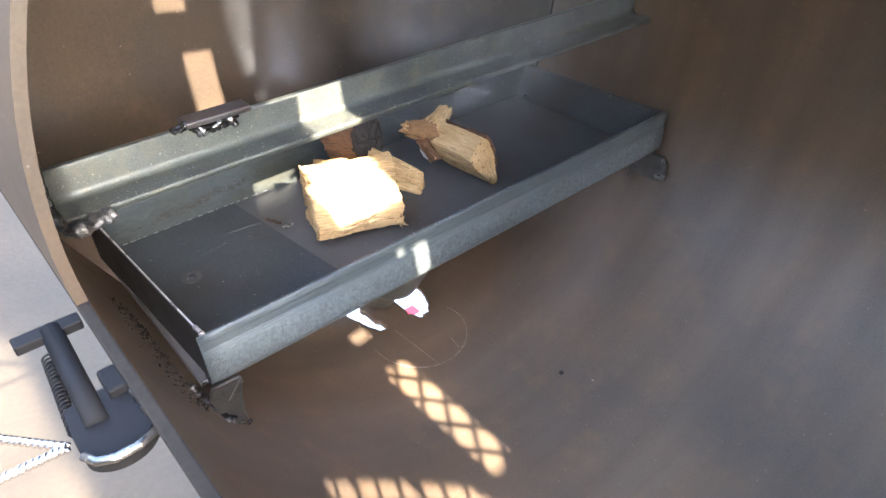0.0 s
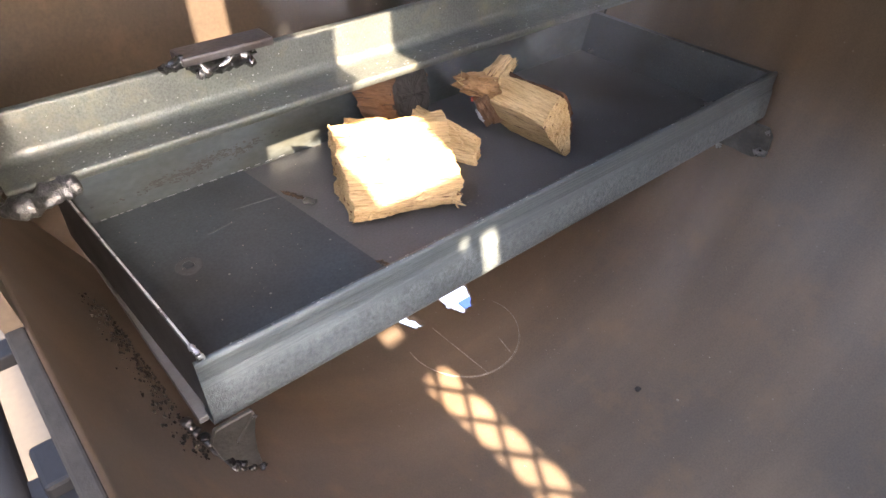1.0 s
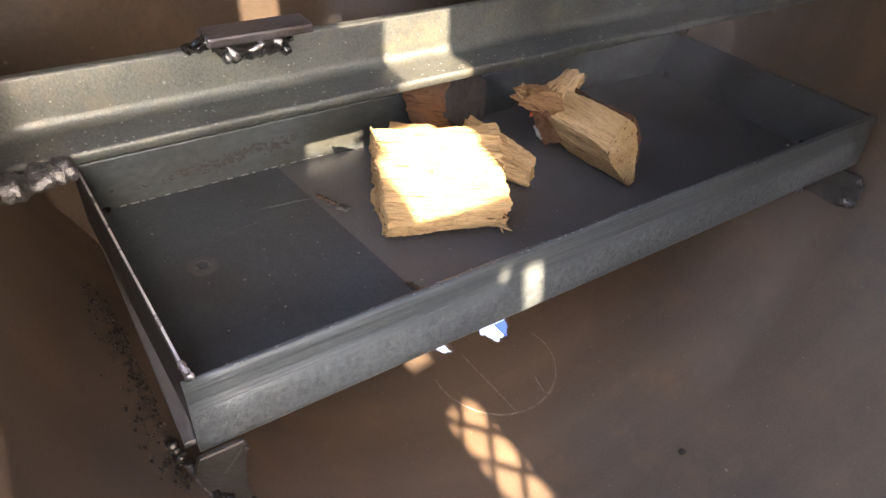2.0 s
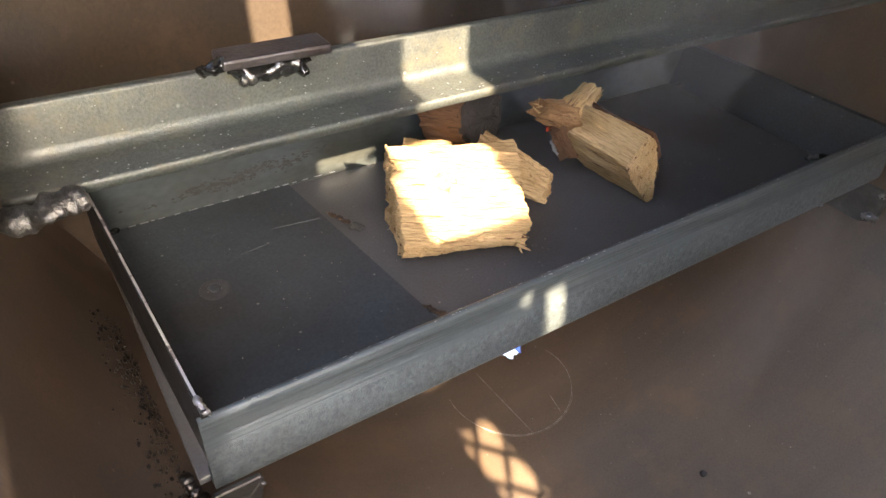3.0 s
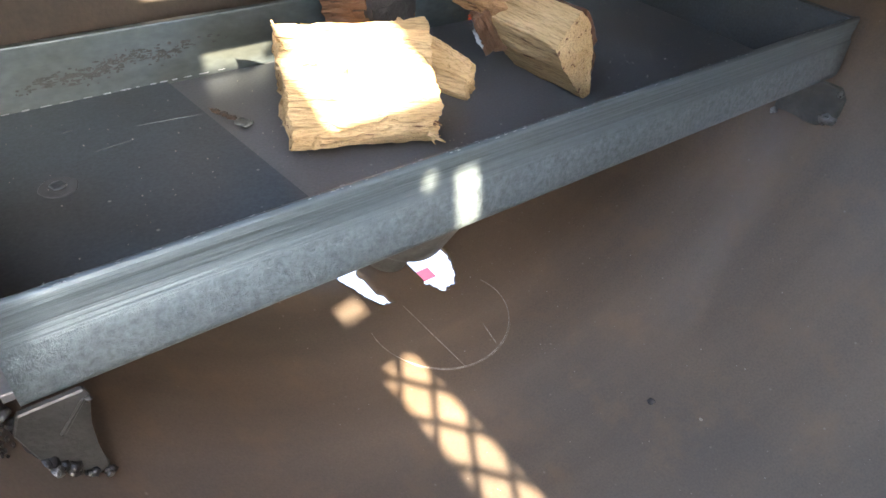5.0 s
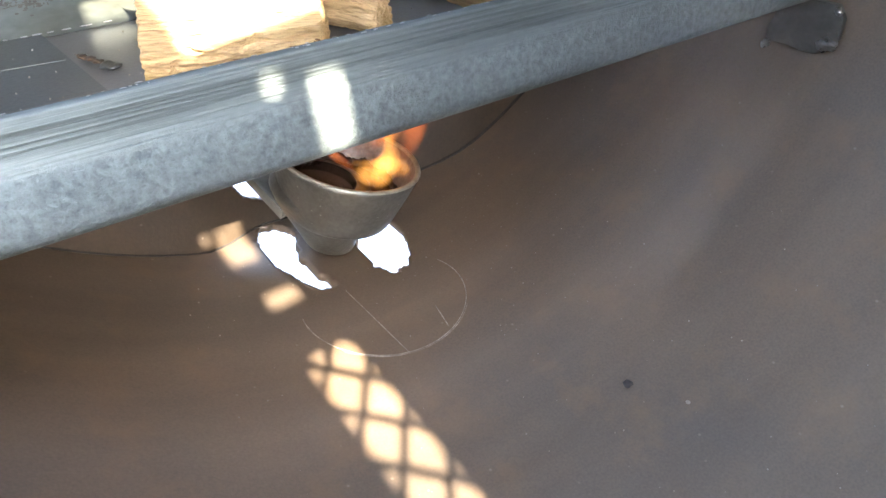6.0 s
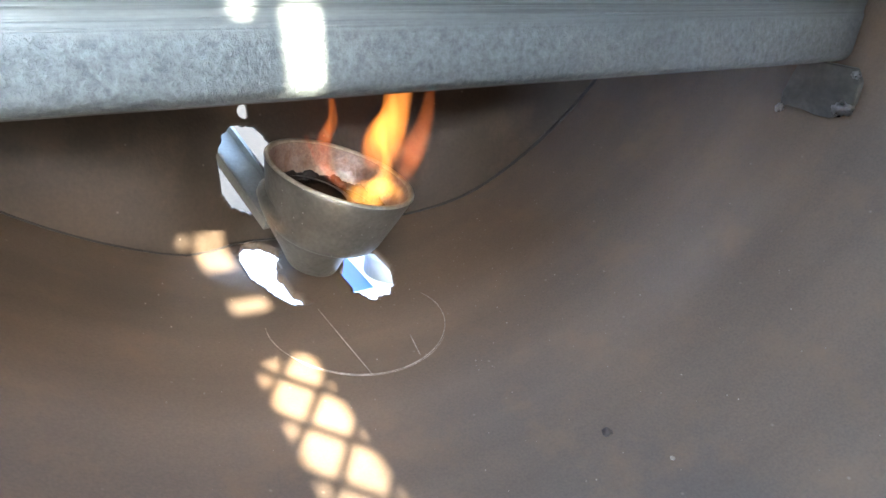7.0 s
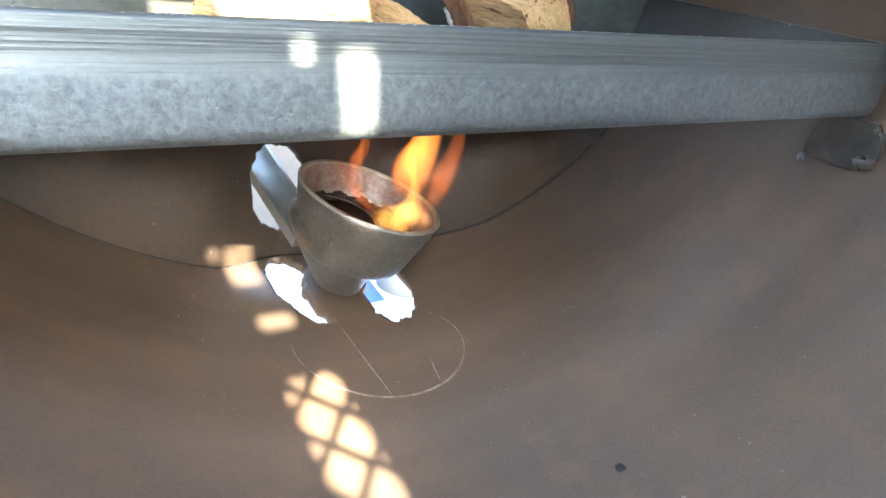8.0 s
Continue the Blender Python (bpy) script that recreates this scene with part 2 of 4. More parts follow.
BURNT = material("burnt_plate", (0.075, 0.073, 0.068), 0.42, 0.45, vary=0.4, scale=60, fine=400, bump=0.3)
GUSSET = material("scaled_gusset_steel", (0.118, 0.124, 0.112), 0.42, 0.45, vary=0.45, scale=70, fine=400, bump=0.3, tint=(0.070, 0.074, 0.070))
SHINY_WELD = material("bright_weld_metal", (0.40, 0.41, 0.42), 0.30, 0.9, vary=0.5, scale=160, fine=600, bump=0.6, tint=(0.16, 0.16, 0.16))
# left tray end: shade on its outer face is put into this darker colour
SHADED_PLATE = material("shaded_plate", (0.046, 0.047, 0.047), 0.5, 0.3, vary=0.4, scale=40, fine=400, bump=0.2)
BARK = material("bark", (0.150, 0.066, 0.032), 0.85, 0, vary=0.5, scale=70, fine=260, bump=1.0, tint=(0.07, 0.04, 0.025))
SCORCHED = wood("scorched_wood", (0.20, 0.105, 0.055), (0.085, 0.045, 0.025), (0.02, 0.012, 0.008))
RED_BARK = wood("reddish_wood", (0.21, 0.105, 0.050), (0.12, 0.058, 0.028), (0.035, 0.018, 0.010))
CHAR = material("charred_wood", (0.035, 0.03, 0.028), 0.8, 0, vary=0.4, scale=120, fine=400, bump=0.8)
LADLE = material("cast_ladle_steel", (0.205, 0.196, 0.172), 0.42, 0.6, vary=0.35, scale=30, fine=350, bump=0.35, tint=(0.14, 0.132, 0.112), spots=1.0, spot_color=(0.75, 0.74, 0.68), spot_scale=240)
HANDLE = material("dull_handle_steel", (0.200, 0.196, 0.172), 0.55, 0.15, vary=0.3, scale=40, fine=400, bump=0.3)
CUP_IN = material("scorched_ladle_inside", (0.40, 0.345, 0.32), 0.42, 0.5, vary=0.5, scale=90, fine=420, bump=0.7, tint=(0.25, 0.165, 0.13), spots=0.9, spot_scale=200)
RIM = material("pale_ladle_rim", (0.62, 0.58, 0.48), 0.45, 0.4, vary=0.45, scale=90, fine=400, bump=0.4, tint=(0.36, 0.32, 0.25))
FUEL = material("dark_fuel", (0.10, 0.060, 0.042), 0.08, 0.5, vary=0.3, scale=30, fine=200, bump=0.15)
BLACK = material("black_painted_steel", (0.010, 0.010, 0.011), 0.70, 0.0, vary=0.3, scale=20, fine=300, bump=0.2)
BLACK.node_tree.nodes["Principled BSDF"].inputs["Specular IOR Level"].default_value = 0.12
SPRING = material("bright_spring_steel", (0.70, 0.70, 0.72), 0.22, 1.0, vary=0.2, scale=40, fine=400, bump=0.1)
GROUND = material("dusty_ground", (0.046, 0.034, 0.022), 0.95, 0, vary=0.3, scale=5, fine=90, bump=0.6, tint=(0.031, 0.024, 0.016))
SKY_BLOCK = material("sky_block_tan", (0.130, 0.106, 0.080), 0.9, 0, vary=0.3, scale=3, fine=60, bump=0.4, tint=(0.092, 0.076, 0.058))
SUN_BLOCK = material("sun_block_grey", (0.26, 0.25, 0.23), 0.6, 0.2, vary=0.3, scale=3, fine=60, bump=0.2)
LIP = material("sooty_edge", (0.026, 0.022, 0.018), 0.9, 0.0, vary=0.4, scale=30, fine=300, bump=0.3)
LIP.node_tree.nodes["Principled BSDF"].inputs["Specular IOR Level"].default_value = 0.15
WHITE = material("white_paper", (0.37, 0.38, 0.40), 0.6, 0, vary=0.06, scale=20, fine=120, bump=0.3)
BLUE = material("blue_print", (0.007, 0.045, 0.26), 0.5, 0, vary=0.12, scale=20, fine=200, bump=0.1)
RED = material("red_print", (0.34, 0.008, 0.014), 0.5, 0, vary=0.12, scale=20, fine=200, bump=0.1)
FROST = material("frosted_plastic", (0.17, 0.185, 0.18), 0.40, 0, vary=0.08, scale=20, fine=200, bump=0.1)
CHALK = material("scribed_line", (0.46, 0.40, 0.34), 0.7, 0.2, vary=0.5, scale=200, fine=900, bump=0.2, tint=(0.22, 0.18, 0.15))
EMBER = material("ember", (0.10, 0.02, 0.01), 0.8, 0, vary=0.3, scale=300, fine=900, bump=0.4)
EMBER.node_tree.nodes["Principled BSDF"].inputs["Emission Color"].default_value = (1.0, 0.12, 0.05, 1)
EMBER.node_tree.nodes["Principled BSDF"].inputs["Emission Strength"].default_value = 0.022
FLAME = glowing("orange_flame", (1.0, 0.30, 0.06), 0.15, 0.50)
FLAME_THIN = glowing("faint_flame", (1.0, 0.24, 0.06), 0.10, 0.22)


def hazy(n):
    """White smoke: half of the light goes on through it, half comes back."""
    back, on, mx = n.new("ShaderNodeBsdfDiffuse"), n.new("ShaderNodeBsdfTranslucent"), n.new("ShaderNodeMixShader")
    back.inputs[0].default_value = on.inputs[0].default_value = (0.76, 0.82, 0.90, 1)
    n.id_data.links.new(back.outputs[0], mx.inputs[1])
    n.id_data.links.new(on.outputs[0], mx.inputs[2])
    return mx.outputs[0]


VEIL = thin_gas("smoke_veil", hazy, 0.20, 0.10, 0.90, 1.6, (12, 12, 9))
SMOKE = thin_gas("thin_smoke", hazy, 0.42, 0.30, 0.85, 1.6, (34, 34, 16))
FLAME_CORE = glowing("yellow_flame", (1.0, 0.42, 0.10), 0.22, 0.30)


# ---- builders ----
def mesh_of(bm, name, mat, smooth=False):
    me = bpy.data.meshes.new(name)
    bmesh.ops.recalc_face_normals(bm, faces=bm.faces)
    for f in bm.faces:
        f.smooth = smooth
    bm.to_mesh(me)
    bm.free()
    me.materials.append(mat)
    return me


def thing(name, bm, mat, label, category, kind="", group="", smooth=False):
    return tagged(new(name, mesh_of(bm, name, mat, smooth)), label, category, group, kind)


def empty(name, label, category, place=(0, 0, 0), kind="", group=""):
    ob = tagged(new(name), label, category, group, kind)
    ob.location = place
    ob.empty_display_size = 0.02
    return ob


def part(name, bm, mat, parent, label="", smooth=False):
    """One mesh under a thing or a part; bm is given in world places."""
    ob = new(name, mesh_of(bm, name, mat, smooth))
    ob.parent = parent
    up, chain = parent, Matrix()
    while up:
        chain = up.matrix_parent_inverse @ up.matrix_basis @ chain
        up = up.parent
    ob.matrix_parent_inverse = chain.inverted()
    return tagged(ob, label)


def box(lo, hi, bevel=0.0, seg=2, bm=None):
    bm = bm or bmesh.new()
    r = bmesh.ops.create_cube(bm, size=1)
    vs = r["verts"]
    for v in vs:
        v.co = Vector([(a + b) / 2 + c * (b - a) for a, b, c in zip(lo, hi, v.co)])
    if bevel:
        es = {e for v in vs for e in v.link_edges}
        bmesh.ops.bevel(bm, geom=list(es), offset=bevel, segments=seg, affect="EDGES", profile=0.5)
    return bm


def prism_x(profile, x0, x1, bm=None, cuts=1, slant=None):
    """Sweeps a (y, z) outline along x; slant(x_end_index, y, z) shifts the end faces."""
    bm = bm or bmesh.new()
    rings = []
    for i in range(cuts + 1):
        k = i / cuts
        ring = []
        for y, z in profile:
            a = x0 + (slant(0, y, z) if slant else 0)
            b = x1 + (slant(1, y, z) if slant else 0)
            ring.append(bm.verts.new((a + (b - a) * k, y, z)))
        rings.append(ring)
    n = len(profile)
    for p, q in zip(rings, rings[1:]):
        for j in range(n):
            bm.faces.new((p[j], p[(j + 1) % n], q[(j + 1) % n], q[j]))
    bm.faces.new(rings[0])
    bm.faces.new(rings[-1])
    return bm


def angle_profile(y0, y1, z0, z1, t, r=0.004, corner="back"):
    """Outline of an angle section: horizontal leg at z0, upright leg at y1 (back) or y0 (front), rounded heel and toes."""
    pts = []

    def arc(cy, cz, rad, a0, a1, n=5):
        for i in range(n + 1):
            a = radians(a0 + (a1 - a0) * i / n)
            pts.append((cy + rad * math.cos(a), cz + rad * math.sin(a)))
    if corner == "back":
        pts.append((y0, z0))
        arc(y1 - 0.001, z0 + 0.001, 0.001, -90, 0, 2)
        arc(y1 - 0.0008, z1 - 0.0008, 0.0008, 0, 90, 2)
        arc(y1 - t + 0.0015, z1 - 0.0015, 0.0015, 90, 180, 3)
        arc(y1 - t - r, z0 + t + r, r, 0, -90, 6)
        arc(y0 + 0.0015, z0 + t - 0.0015, 0.0015, 90, 180, 3)
    else:
        arc(y0 + r, z0 + r, r, 180, 270, 6)
        pts.append((y1, z0))
        pts.append((y1, z0 + t))
        arc(y0 + t + 0.003, z0 + t + 0.003, 0.003, 270, 180, 5)
        arc(y0 + t - 0.0012, z1 - 0.0012, 0.0012, 0, 90, 2)
        arc(y0 + 0.0016, z1 - 0.0016, 0.0016, 90, 180, 3)
        pts.extend([(y0 + 0.0004, z1 - 0.006), (y0 + 0.0011, z1 - 0.0115), (y0 + 0.0009, z1 - 0.0145), (y0, z1 - 0.0160)])
    return pts


def tube(path, radius, sides=8, bm=None, close=False):
    """A round bar along a line of points."""
    bm = bm or bmesh.new()
    path = [Vector(p) for p in path]
    rings = []
    side = None
    for i, p in enumerate(path):
        d = (path[min(i + 1, len(path) - 1)] - path[max(i - 1, 0)]).normalized()
        if side is None:
            side = d.orthogonal().normalized()
        side = (side - d * side.dot(d)).normalized()
        up = d.cross(side)
        r = radius(i / (len(path) - 1)) if callable(radius) else radius
        rings.append([bm.verts.new(p + (side * math.cos(a) + up * math.sin(a)) * r) for a in [2 * math.pi * j / sides for j in range(sides)]])
    for p, q in zip(rings, rings[1:]):
        for j in range(sides):
            bm.faces.new((p[j], p[(j + 1) % sides], q[(j + 1) % sides], q[j]))
    bm.faces.new(rings[0])
    bm.faces.new(rings[-1])
    return bm


def lump(x, y, z, r, seed, squash=0.7, bm=None):
    """One uneven blob."""
    bm = bm or bmesh.new()
    rnd = random.Random(seed)
    ret = bmesh.ops.create_icosphere(bm, subdivisions=2, radius=r)
    off = Vector((rnd.random() * 9, rnd.random() * 9, rnd.random() * 9))
    size = Vector((rnd.uniform(0.8, 1.3), rnd.uniform(0.8, 1.3), squash * rnd.uniform(0.8, 1.2)))
    for v in ret["verts"]:
        k = 1 + 0.45 * noise.noise(v.co / r * 1.3 + off)
        v.co = Vector((x, y, z)) + Vector([a * b * k for a, b in zip(v.co, size)])
    return bm


def bead(path, r, seed, rag=0.55, squash=0.8):
    """A lumpy weld bead laid along a line, one body."""
    pts = [Vector(p) for p in path]
    total = sum((b - a).length for a, b in zip(pts, pts[1:]))
    n = max(8, int(total / (r * 0.22)))
    line = []
    for i in range(n + 1):
        d = total * i / n
        for a, b in zip(pts, pts[1:]):
            seg = (b - a).length
            if d <= seg + 1e-9:
                line.append(a.lerp(b, min(1, d / seg)))
                break
            d -= seg
    bm = tube(line, lambda k: r * (0.25 + 0.75 * min(1, 6 * k, 6 * (1 - k))), 12)
    off = Vector((seed * 1.7, seed * 0.9, seed * 2.3))
    mid = sum(line, Vector()) / len(line)
    for v in bm.verts:
        q = v.co / r
        push = noise.noise(q * 0.7 + off) * rag + noise.noise(q * 1.9 + off) * rag * 0.45 + noise.noise(q * 4.2 + off) * rag * 0.2
        near = min(line, key=lambda p: (p - v.co).length_squared)
        out = (v.co - near)
        v.co += out.normalized() * r * push if out.length > 1e-9 else Vector()
        v.co.z = near.z + (v.co.z - near.z) * squash
    return bm


# ---- the drum ----
CX, CZ, R, WALL = 0.004, 0.149, 0.316, 0.006
Y_BACK, Y_FRONT, Y_TOP = 0.209, -0.88, -1.16


def lines(spans):
    """Grid lines from (start, step) pairs ending with the last value."""
    out = []
    for (a, step), (b, _) in zip(spans, spans[1:]):
        n = max(1, round((b - a) / step))
        out += [a + (b - a) * i / n for i in range(n)]
    return out + [spans[-1][0]]


def in_ellipse(x, y, cx, cy, a, b, turn, rag, seed):
    c, s = math.cos(radians(turn)), math.sin(radians(turn))
    u, v = ((x - cx) * c + (y - cy) * s) / a, (-(x - cx) * s + (y - cy) * c) / b
    w = math.atan2(v, u)
    edge = 1 + rag * (noise.noise(Vector((math.cos(w) * 4, math.sin(w) * 4, seed))) + 0.6 * noise.noise(Vector((math.cos(w) * 11, math.sin(w) * 11, seed + 3))))
    return u * u + v * v < edge * edge


def floor_hole(x, y):
    crescent = in_ellipse(x, y, -0.036, 0.160, 0.0190, 0.047, 6, 0.08, 1.0) and not in_ellipse(x, y, 0.0446, 0.1485, 0.0786, 0.0786, 0, 0.05, 7.0)
    return crescent or in_ellipse(x, y, 0.0222, 0.1405, 0.0175, 0.036, -13, 0.12, 5.0)


def plate_hole(x, z):
    return in_ellipse(x, z, -0.036, -0.112, 0.0225, 0.031, 10, 0.08, 9.0) or in_ellipse(x, z, -0.034, -0.073, 0.004, 0.005, 20, 0.3, 2.0)


def on_drum(x, inset=0.0):
    """Height of the drum's floor at x."""
    return CZ - math.sqrt((R - inset) ** 2 - (x - CX) ** 2)


def round_off(bm, times=1):
    """Eases the stepped outline of cut holes into a ragged curve."""
    loose = {}
    for e in bm.edges:
        if len(e.link_faces) == 1 and e.calc_length() < 0.004:
            for v in e.verts:
                loose.setdefault(v, []).append(e.other_vert(v))
    loose = {v: o for v, o in loose.items() if len(o) == 2}
    for _ in range(times):
        moved = {v: (v.co * 2 + o[0].co + o[1].co) / 4 for v, o in loose.items()}
        for v, co in moved.items():
            v.co = co


def drum_shell():
    """From the door's lower edge on one side, under the floor, to the top on the other side."""
    bm = bmesh.new()
    fine_a, fine_b = 270 - 15.5, 270 + 9.5
    angles = lines([(186.0, 2.5), (fine_a, 0.36), (fine_b, 2.5), (434.0, 1)])
    ys = lines([(Y_FRONT, 0.06), (0.085, 0.0019), (Y_BACK, 1)])
    grid = []
    for a in angles:
        row = []
        for y in ys:
            x, z = CX + R * math.cos(radians(a)), CZ + R * math.sin(radians(a))
            row.append(bm.verts.new((x, y, z)))
        grid.append(row)
    for i in range(len(angles) - 1):
        for j in range(len(ys) - 1):
            a, y = (angles[i] + angles[i + 1]) / 2, (ys[j] + ys[j + 1]) / 2
            if 250 < a < 290 and floor_hole(CX + R * math.cos(radians(a)), y):
                continue
            bm.faces.new((grid[i][j], grid[i + 1][j], grid[i + 1][j + 1], grid[i][j + 1]))
    bmesh.ops.delete(bm, geom=[v for v in bm.verts if not v.link_faces], context="VERTS")
    round_off(bm)
    for v in bm.verts:
        q = Vector((v.co.x - CX, v.co.z - CZ)).normalized() * R
        v.co.x, v.co.z = CX + q.x, CZ + q.y
    ob = thing("drum_wall", bm, DRUM, "brown mill-scaled inside of a horizontal steel drum", "drum wall", "structure", smooth=True)
    thick = ob.modifiers.new("thickness", "SOLIDIFY")
    thick.thickness, thick.offset = WALL, 1.0
    me = ob.data
    if me.polygons[0].normal.dot(Vector((CX, me.polygons[0].center.y, CZ)) - me.polygons[0].center) > 0:
        me.flip_normals()
    return ob


def light_stop_wall():
    """Wall strip added to cut the door's light, from the door's end to the end plate."""
    bm = bmesh.new()
    rows = []
    for a in range(150, 187, 3):
        c, d = math.cos(radians(a)), math.sin(radians(a))
        rows.append([bm.verts.new((CX + r * c, y, CZ + r * d)) for r, y in ((R, -0.02), (R, Y_BACK), (R + WALL, Y_BACK), (R + WALL, -0.02))])
    for p, q in zip(rows, rows[1:]):
        for j in range(4):
            bm.faces.new((p[j], p[(j + 1) % 4], q[(j + 1) % 4], q[j]))
    bm.faces.new(rows[0])
    bm.faces.new(rows[-1])
    thing("drum_wall", bm, END, "added curved wall strip that cuts light beside the door opening", "drum wall", "structure")


def dish(x, z):
    """How far the lower rim of the end plate bulges into the drum."""
    r = math.hypot(x - CX, z - CZ) / R
    ease = lambda k: (lambda q: q * q * (3 - 2 * q))(min(1, max(0, k)))
    return 0.028 * ease((r - 0.66) / 0.36) * ease((-0.006 - z) / 0.04) * (ease((x - 0.03) / 0.11) if x > -0.03 else ease((-x - 0.035) / 0.06))


def bulge(x, z):
    """How far the middle of the dished end stands out from its rim."""
    r = math.hypot(x - CX, z - CZ) / (0.85 * R)
    return 0.052 * max(0, 1 - r * r)


def end_plate(y, fine, name, label):
    bm = bmesh.new()
    rad = R + WALL
    if fine:
        xs = lines([(CX - rad, 0.02), (-0.075, 0.0019), (0.0, 0.02), (CX + rad, 1)])
        zs = lines([(CZ - rad, 0.0019), (-0.062, 0.02), (CZ + rad, 1)])
    else:
        xs, zs = lines([(CX - rad, 0.03), (CX + rad, 1)]), lines([(CZ - rad, 0.03), (CZ + rad, 1)])
    grid = {}

    def vert(i, j):
        if (i, j) not in grid:
            v = Vector((xs[i] - CX, zs[j] - CZ))
            if v.length > rad:
                v *= rad / v.length
            grid[i, j] = bm.verts.new((CX + v.x, y + bulge(CX + v.x, CZ + v.y) - dish(CX + v.x, CZ + v.y), CZ + v.y))
        return grid[i, j]
    for i in range(len(xs) - 1):
        for j in range(len(zs) - 1):
            if min(math.hypot(xs[p] - CX, zs[q] - CZ) for p in (i, i + 1) for q in (j, j + 1)) > rad * 0.999:
                continue
            if fine and plate_hole((xs[i] + xs[i + 1]) / 2, (zs[j] + zs[j + 1]) / 2):
                continue
            bm.faces.new((vert(i, j), vert(i + 1, j), vert(i + 1, j + 1), vert(i, j + 1)))
    round_off(bm)
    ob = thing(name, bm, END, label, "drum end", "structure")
    thick = ob.modifiers.new("thickness", "SOLIDIFY")
    for f in ob.data.polygons:
        f.use_smooth = True
    thick.thickness, thick.offset = WALL, (1.0 if fine else 0.0)
    me = ob.data
    if fine and me.polygons[0].normal.y < 0:
        me.flip_normals()
    return ob


drum_shell()
light_stop_wall()
end_plate(Y_BACK, True, "drum_end_back", "brown dished steel end plate with a torch-cut hole")

# unseen front end added to limit the light, closed to above the middle
bm = bmesh.new()
rim_pts = [(CX + R * math.cos(radians(a)), CZ + R * math.sin(radians(a))) for a in [144 + 252 * i / 40 for i in range(41)]]
rings = [[bm.verts.new((x, y, z)) for x, z in rim_pts] for y in (Y_FRONT, Y_FRONT + WALL)]
bm.faces.new(rings[0])
bm.faces.new(rings[1])
for i in range(41):
    bm.faces.new((rings[0][i], rings[0][(i + 1) % 41], rings[1][(i + 1) % 41], rings[1][i]))
thing("added_end_front", bm, DRUM, "unseen end plate added to limit light, open at the top", "drum end", "structure")

# fillet where the shell meets the end plate
bm = tube([(CX + (R - 0.0004) * math.cos(radians(a)), Y_BACK - 0.0002 - dish(CX + R * math.cos(radians(a)), CZ + R * math.sin(radians(a))), CZ + (R - 0.0004) * math.sin(radians(a))) for a in range(226, 434, 3)], lambda k: 0.0008 + 0.0008 * min(1, max(0, (k - 0.2) * 6)), 6)
thing("end_seam", bm, CHAR, "dark seam between drum wall and end plate", "seam", "structure", smooth=True)


# ---- unseen top plate, added so that its openings shape the sun patches ----
SLOT_Z = 0.452
LEAD = 0.075


# each opening: from y, to y, from x, to x
OPENINGS = [(-0.064, 0.003, -0.162, -0.134), (-0.195, -0.108, -0.148, -0.120), (-0.262, -0.214, -0.147, -0.124), (-0.248, -0.214, -0.124, -0.114), (-0.330, -0.2555, -0.123, -0.084), (-0.3400, -0.312, -0.1284, -0.0897), (-0.365, -0.3340, -0.106, -0.050), (-0.400, -0.365, -0.114, -0.050), (-0.442, -0.400, -0.112, -0.050),
            (-0.545, -0.4970, -0.0895, -0.0775), (-0.5080, -0.4920, -0.1065, -0.1005), (-0.5975, -0.545, -0.0990, -0.0790), (-0.564, -0.546, -0.1095, -0.1045), (-0.652, -0.633, -0.0950, -0.0730),
            (-0.8626, -0.700, -0.0985, -0.0675)]
# slanting end of the openings, over the front of the grate
for i in range(18):
    x0 = -0.238 + 0.0065 * i
    far = -0.722 - (x0 + 0.23) * 1.245 - (0.012 if i % 7 == 3 else 0.0)
    OPENINGS.append((far - 0.075, far, x0, x0 + 0.0066))


def slot_at(y):
    """Open spans (x from, x to) of the added plate at y; the rest blocks the sun."""
    out = []
    for x0, x1 in sorted((x0, x1) for y0, y1, x0, x1 in OPENINGS if y0 < y + LEAD < y1):
        if out and x0 <= out[-1][1]:
            out[-1] = (out[-1][0], max(x1, out[-1][1]))
        else:
            out.append((x0, x1))
    return out


def sun_slot_plate():
    bm = bmesh.new()
    marks = sorted({m for y0, y1, _, _ in OPENINGS for m in (y0, y1)})
    ys = lines([(Y_TOP, 0.02)] + [(m - LEAD, 0.02) for m in marks] + [(Y_BACK + WALL, 1)])
    z0, z1, left, right = SLOT_Z, SLOT_Z + 0.005, -0.303, 0.10
    for a, b in zip(ys, ys[1:]):
        ga, gb = slot_at(a + 1e-5), slot_at(b - 1e-5)
        ea = [left] + [x for g in ga for x in g] + [right]
        eb = [left] + [x for g in gb for x in g] + [right]
        for i in range(0, len(ea), 2):
            xa0, xa1, xb0, xb1 = ea[i], ea[i + 1], eb[i], eb[i + 1]
            vs = [bm.verts.new(c) for c in ((xa0, a, z0), (xa1, a, z0), (xb1, b, z0), (xb0, b, z0), (xa0, a, z1), (xa1, a, z1), (xb1, b, z1), (xb0, b, z1))]
            for f in ((0, 1, 2, 3), (7, 6, 5, 4), (0, 4, 5, 1), (1, 5, 6, 2), (2, 6, 7, 3), (3, 7, 4, 0)):
                bm.faces.new([vs[i] for i in f])
    return thing("sun_slot_plate", bm, DRUM, "unseen top plate added with openings that shape the sun patches", "drum top", "structure")


sun_slot_plate()

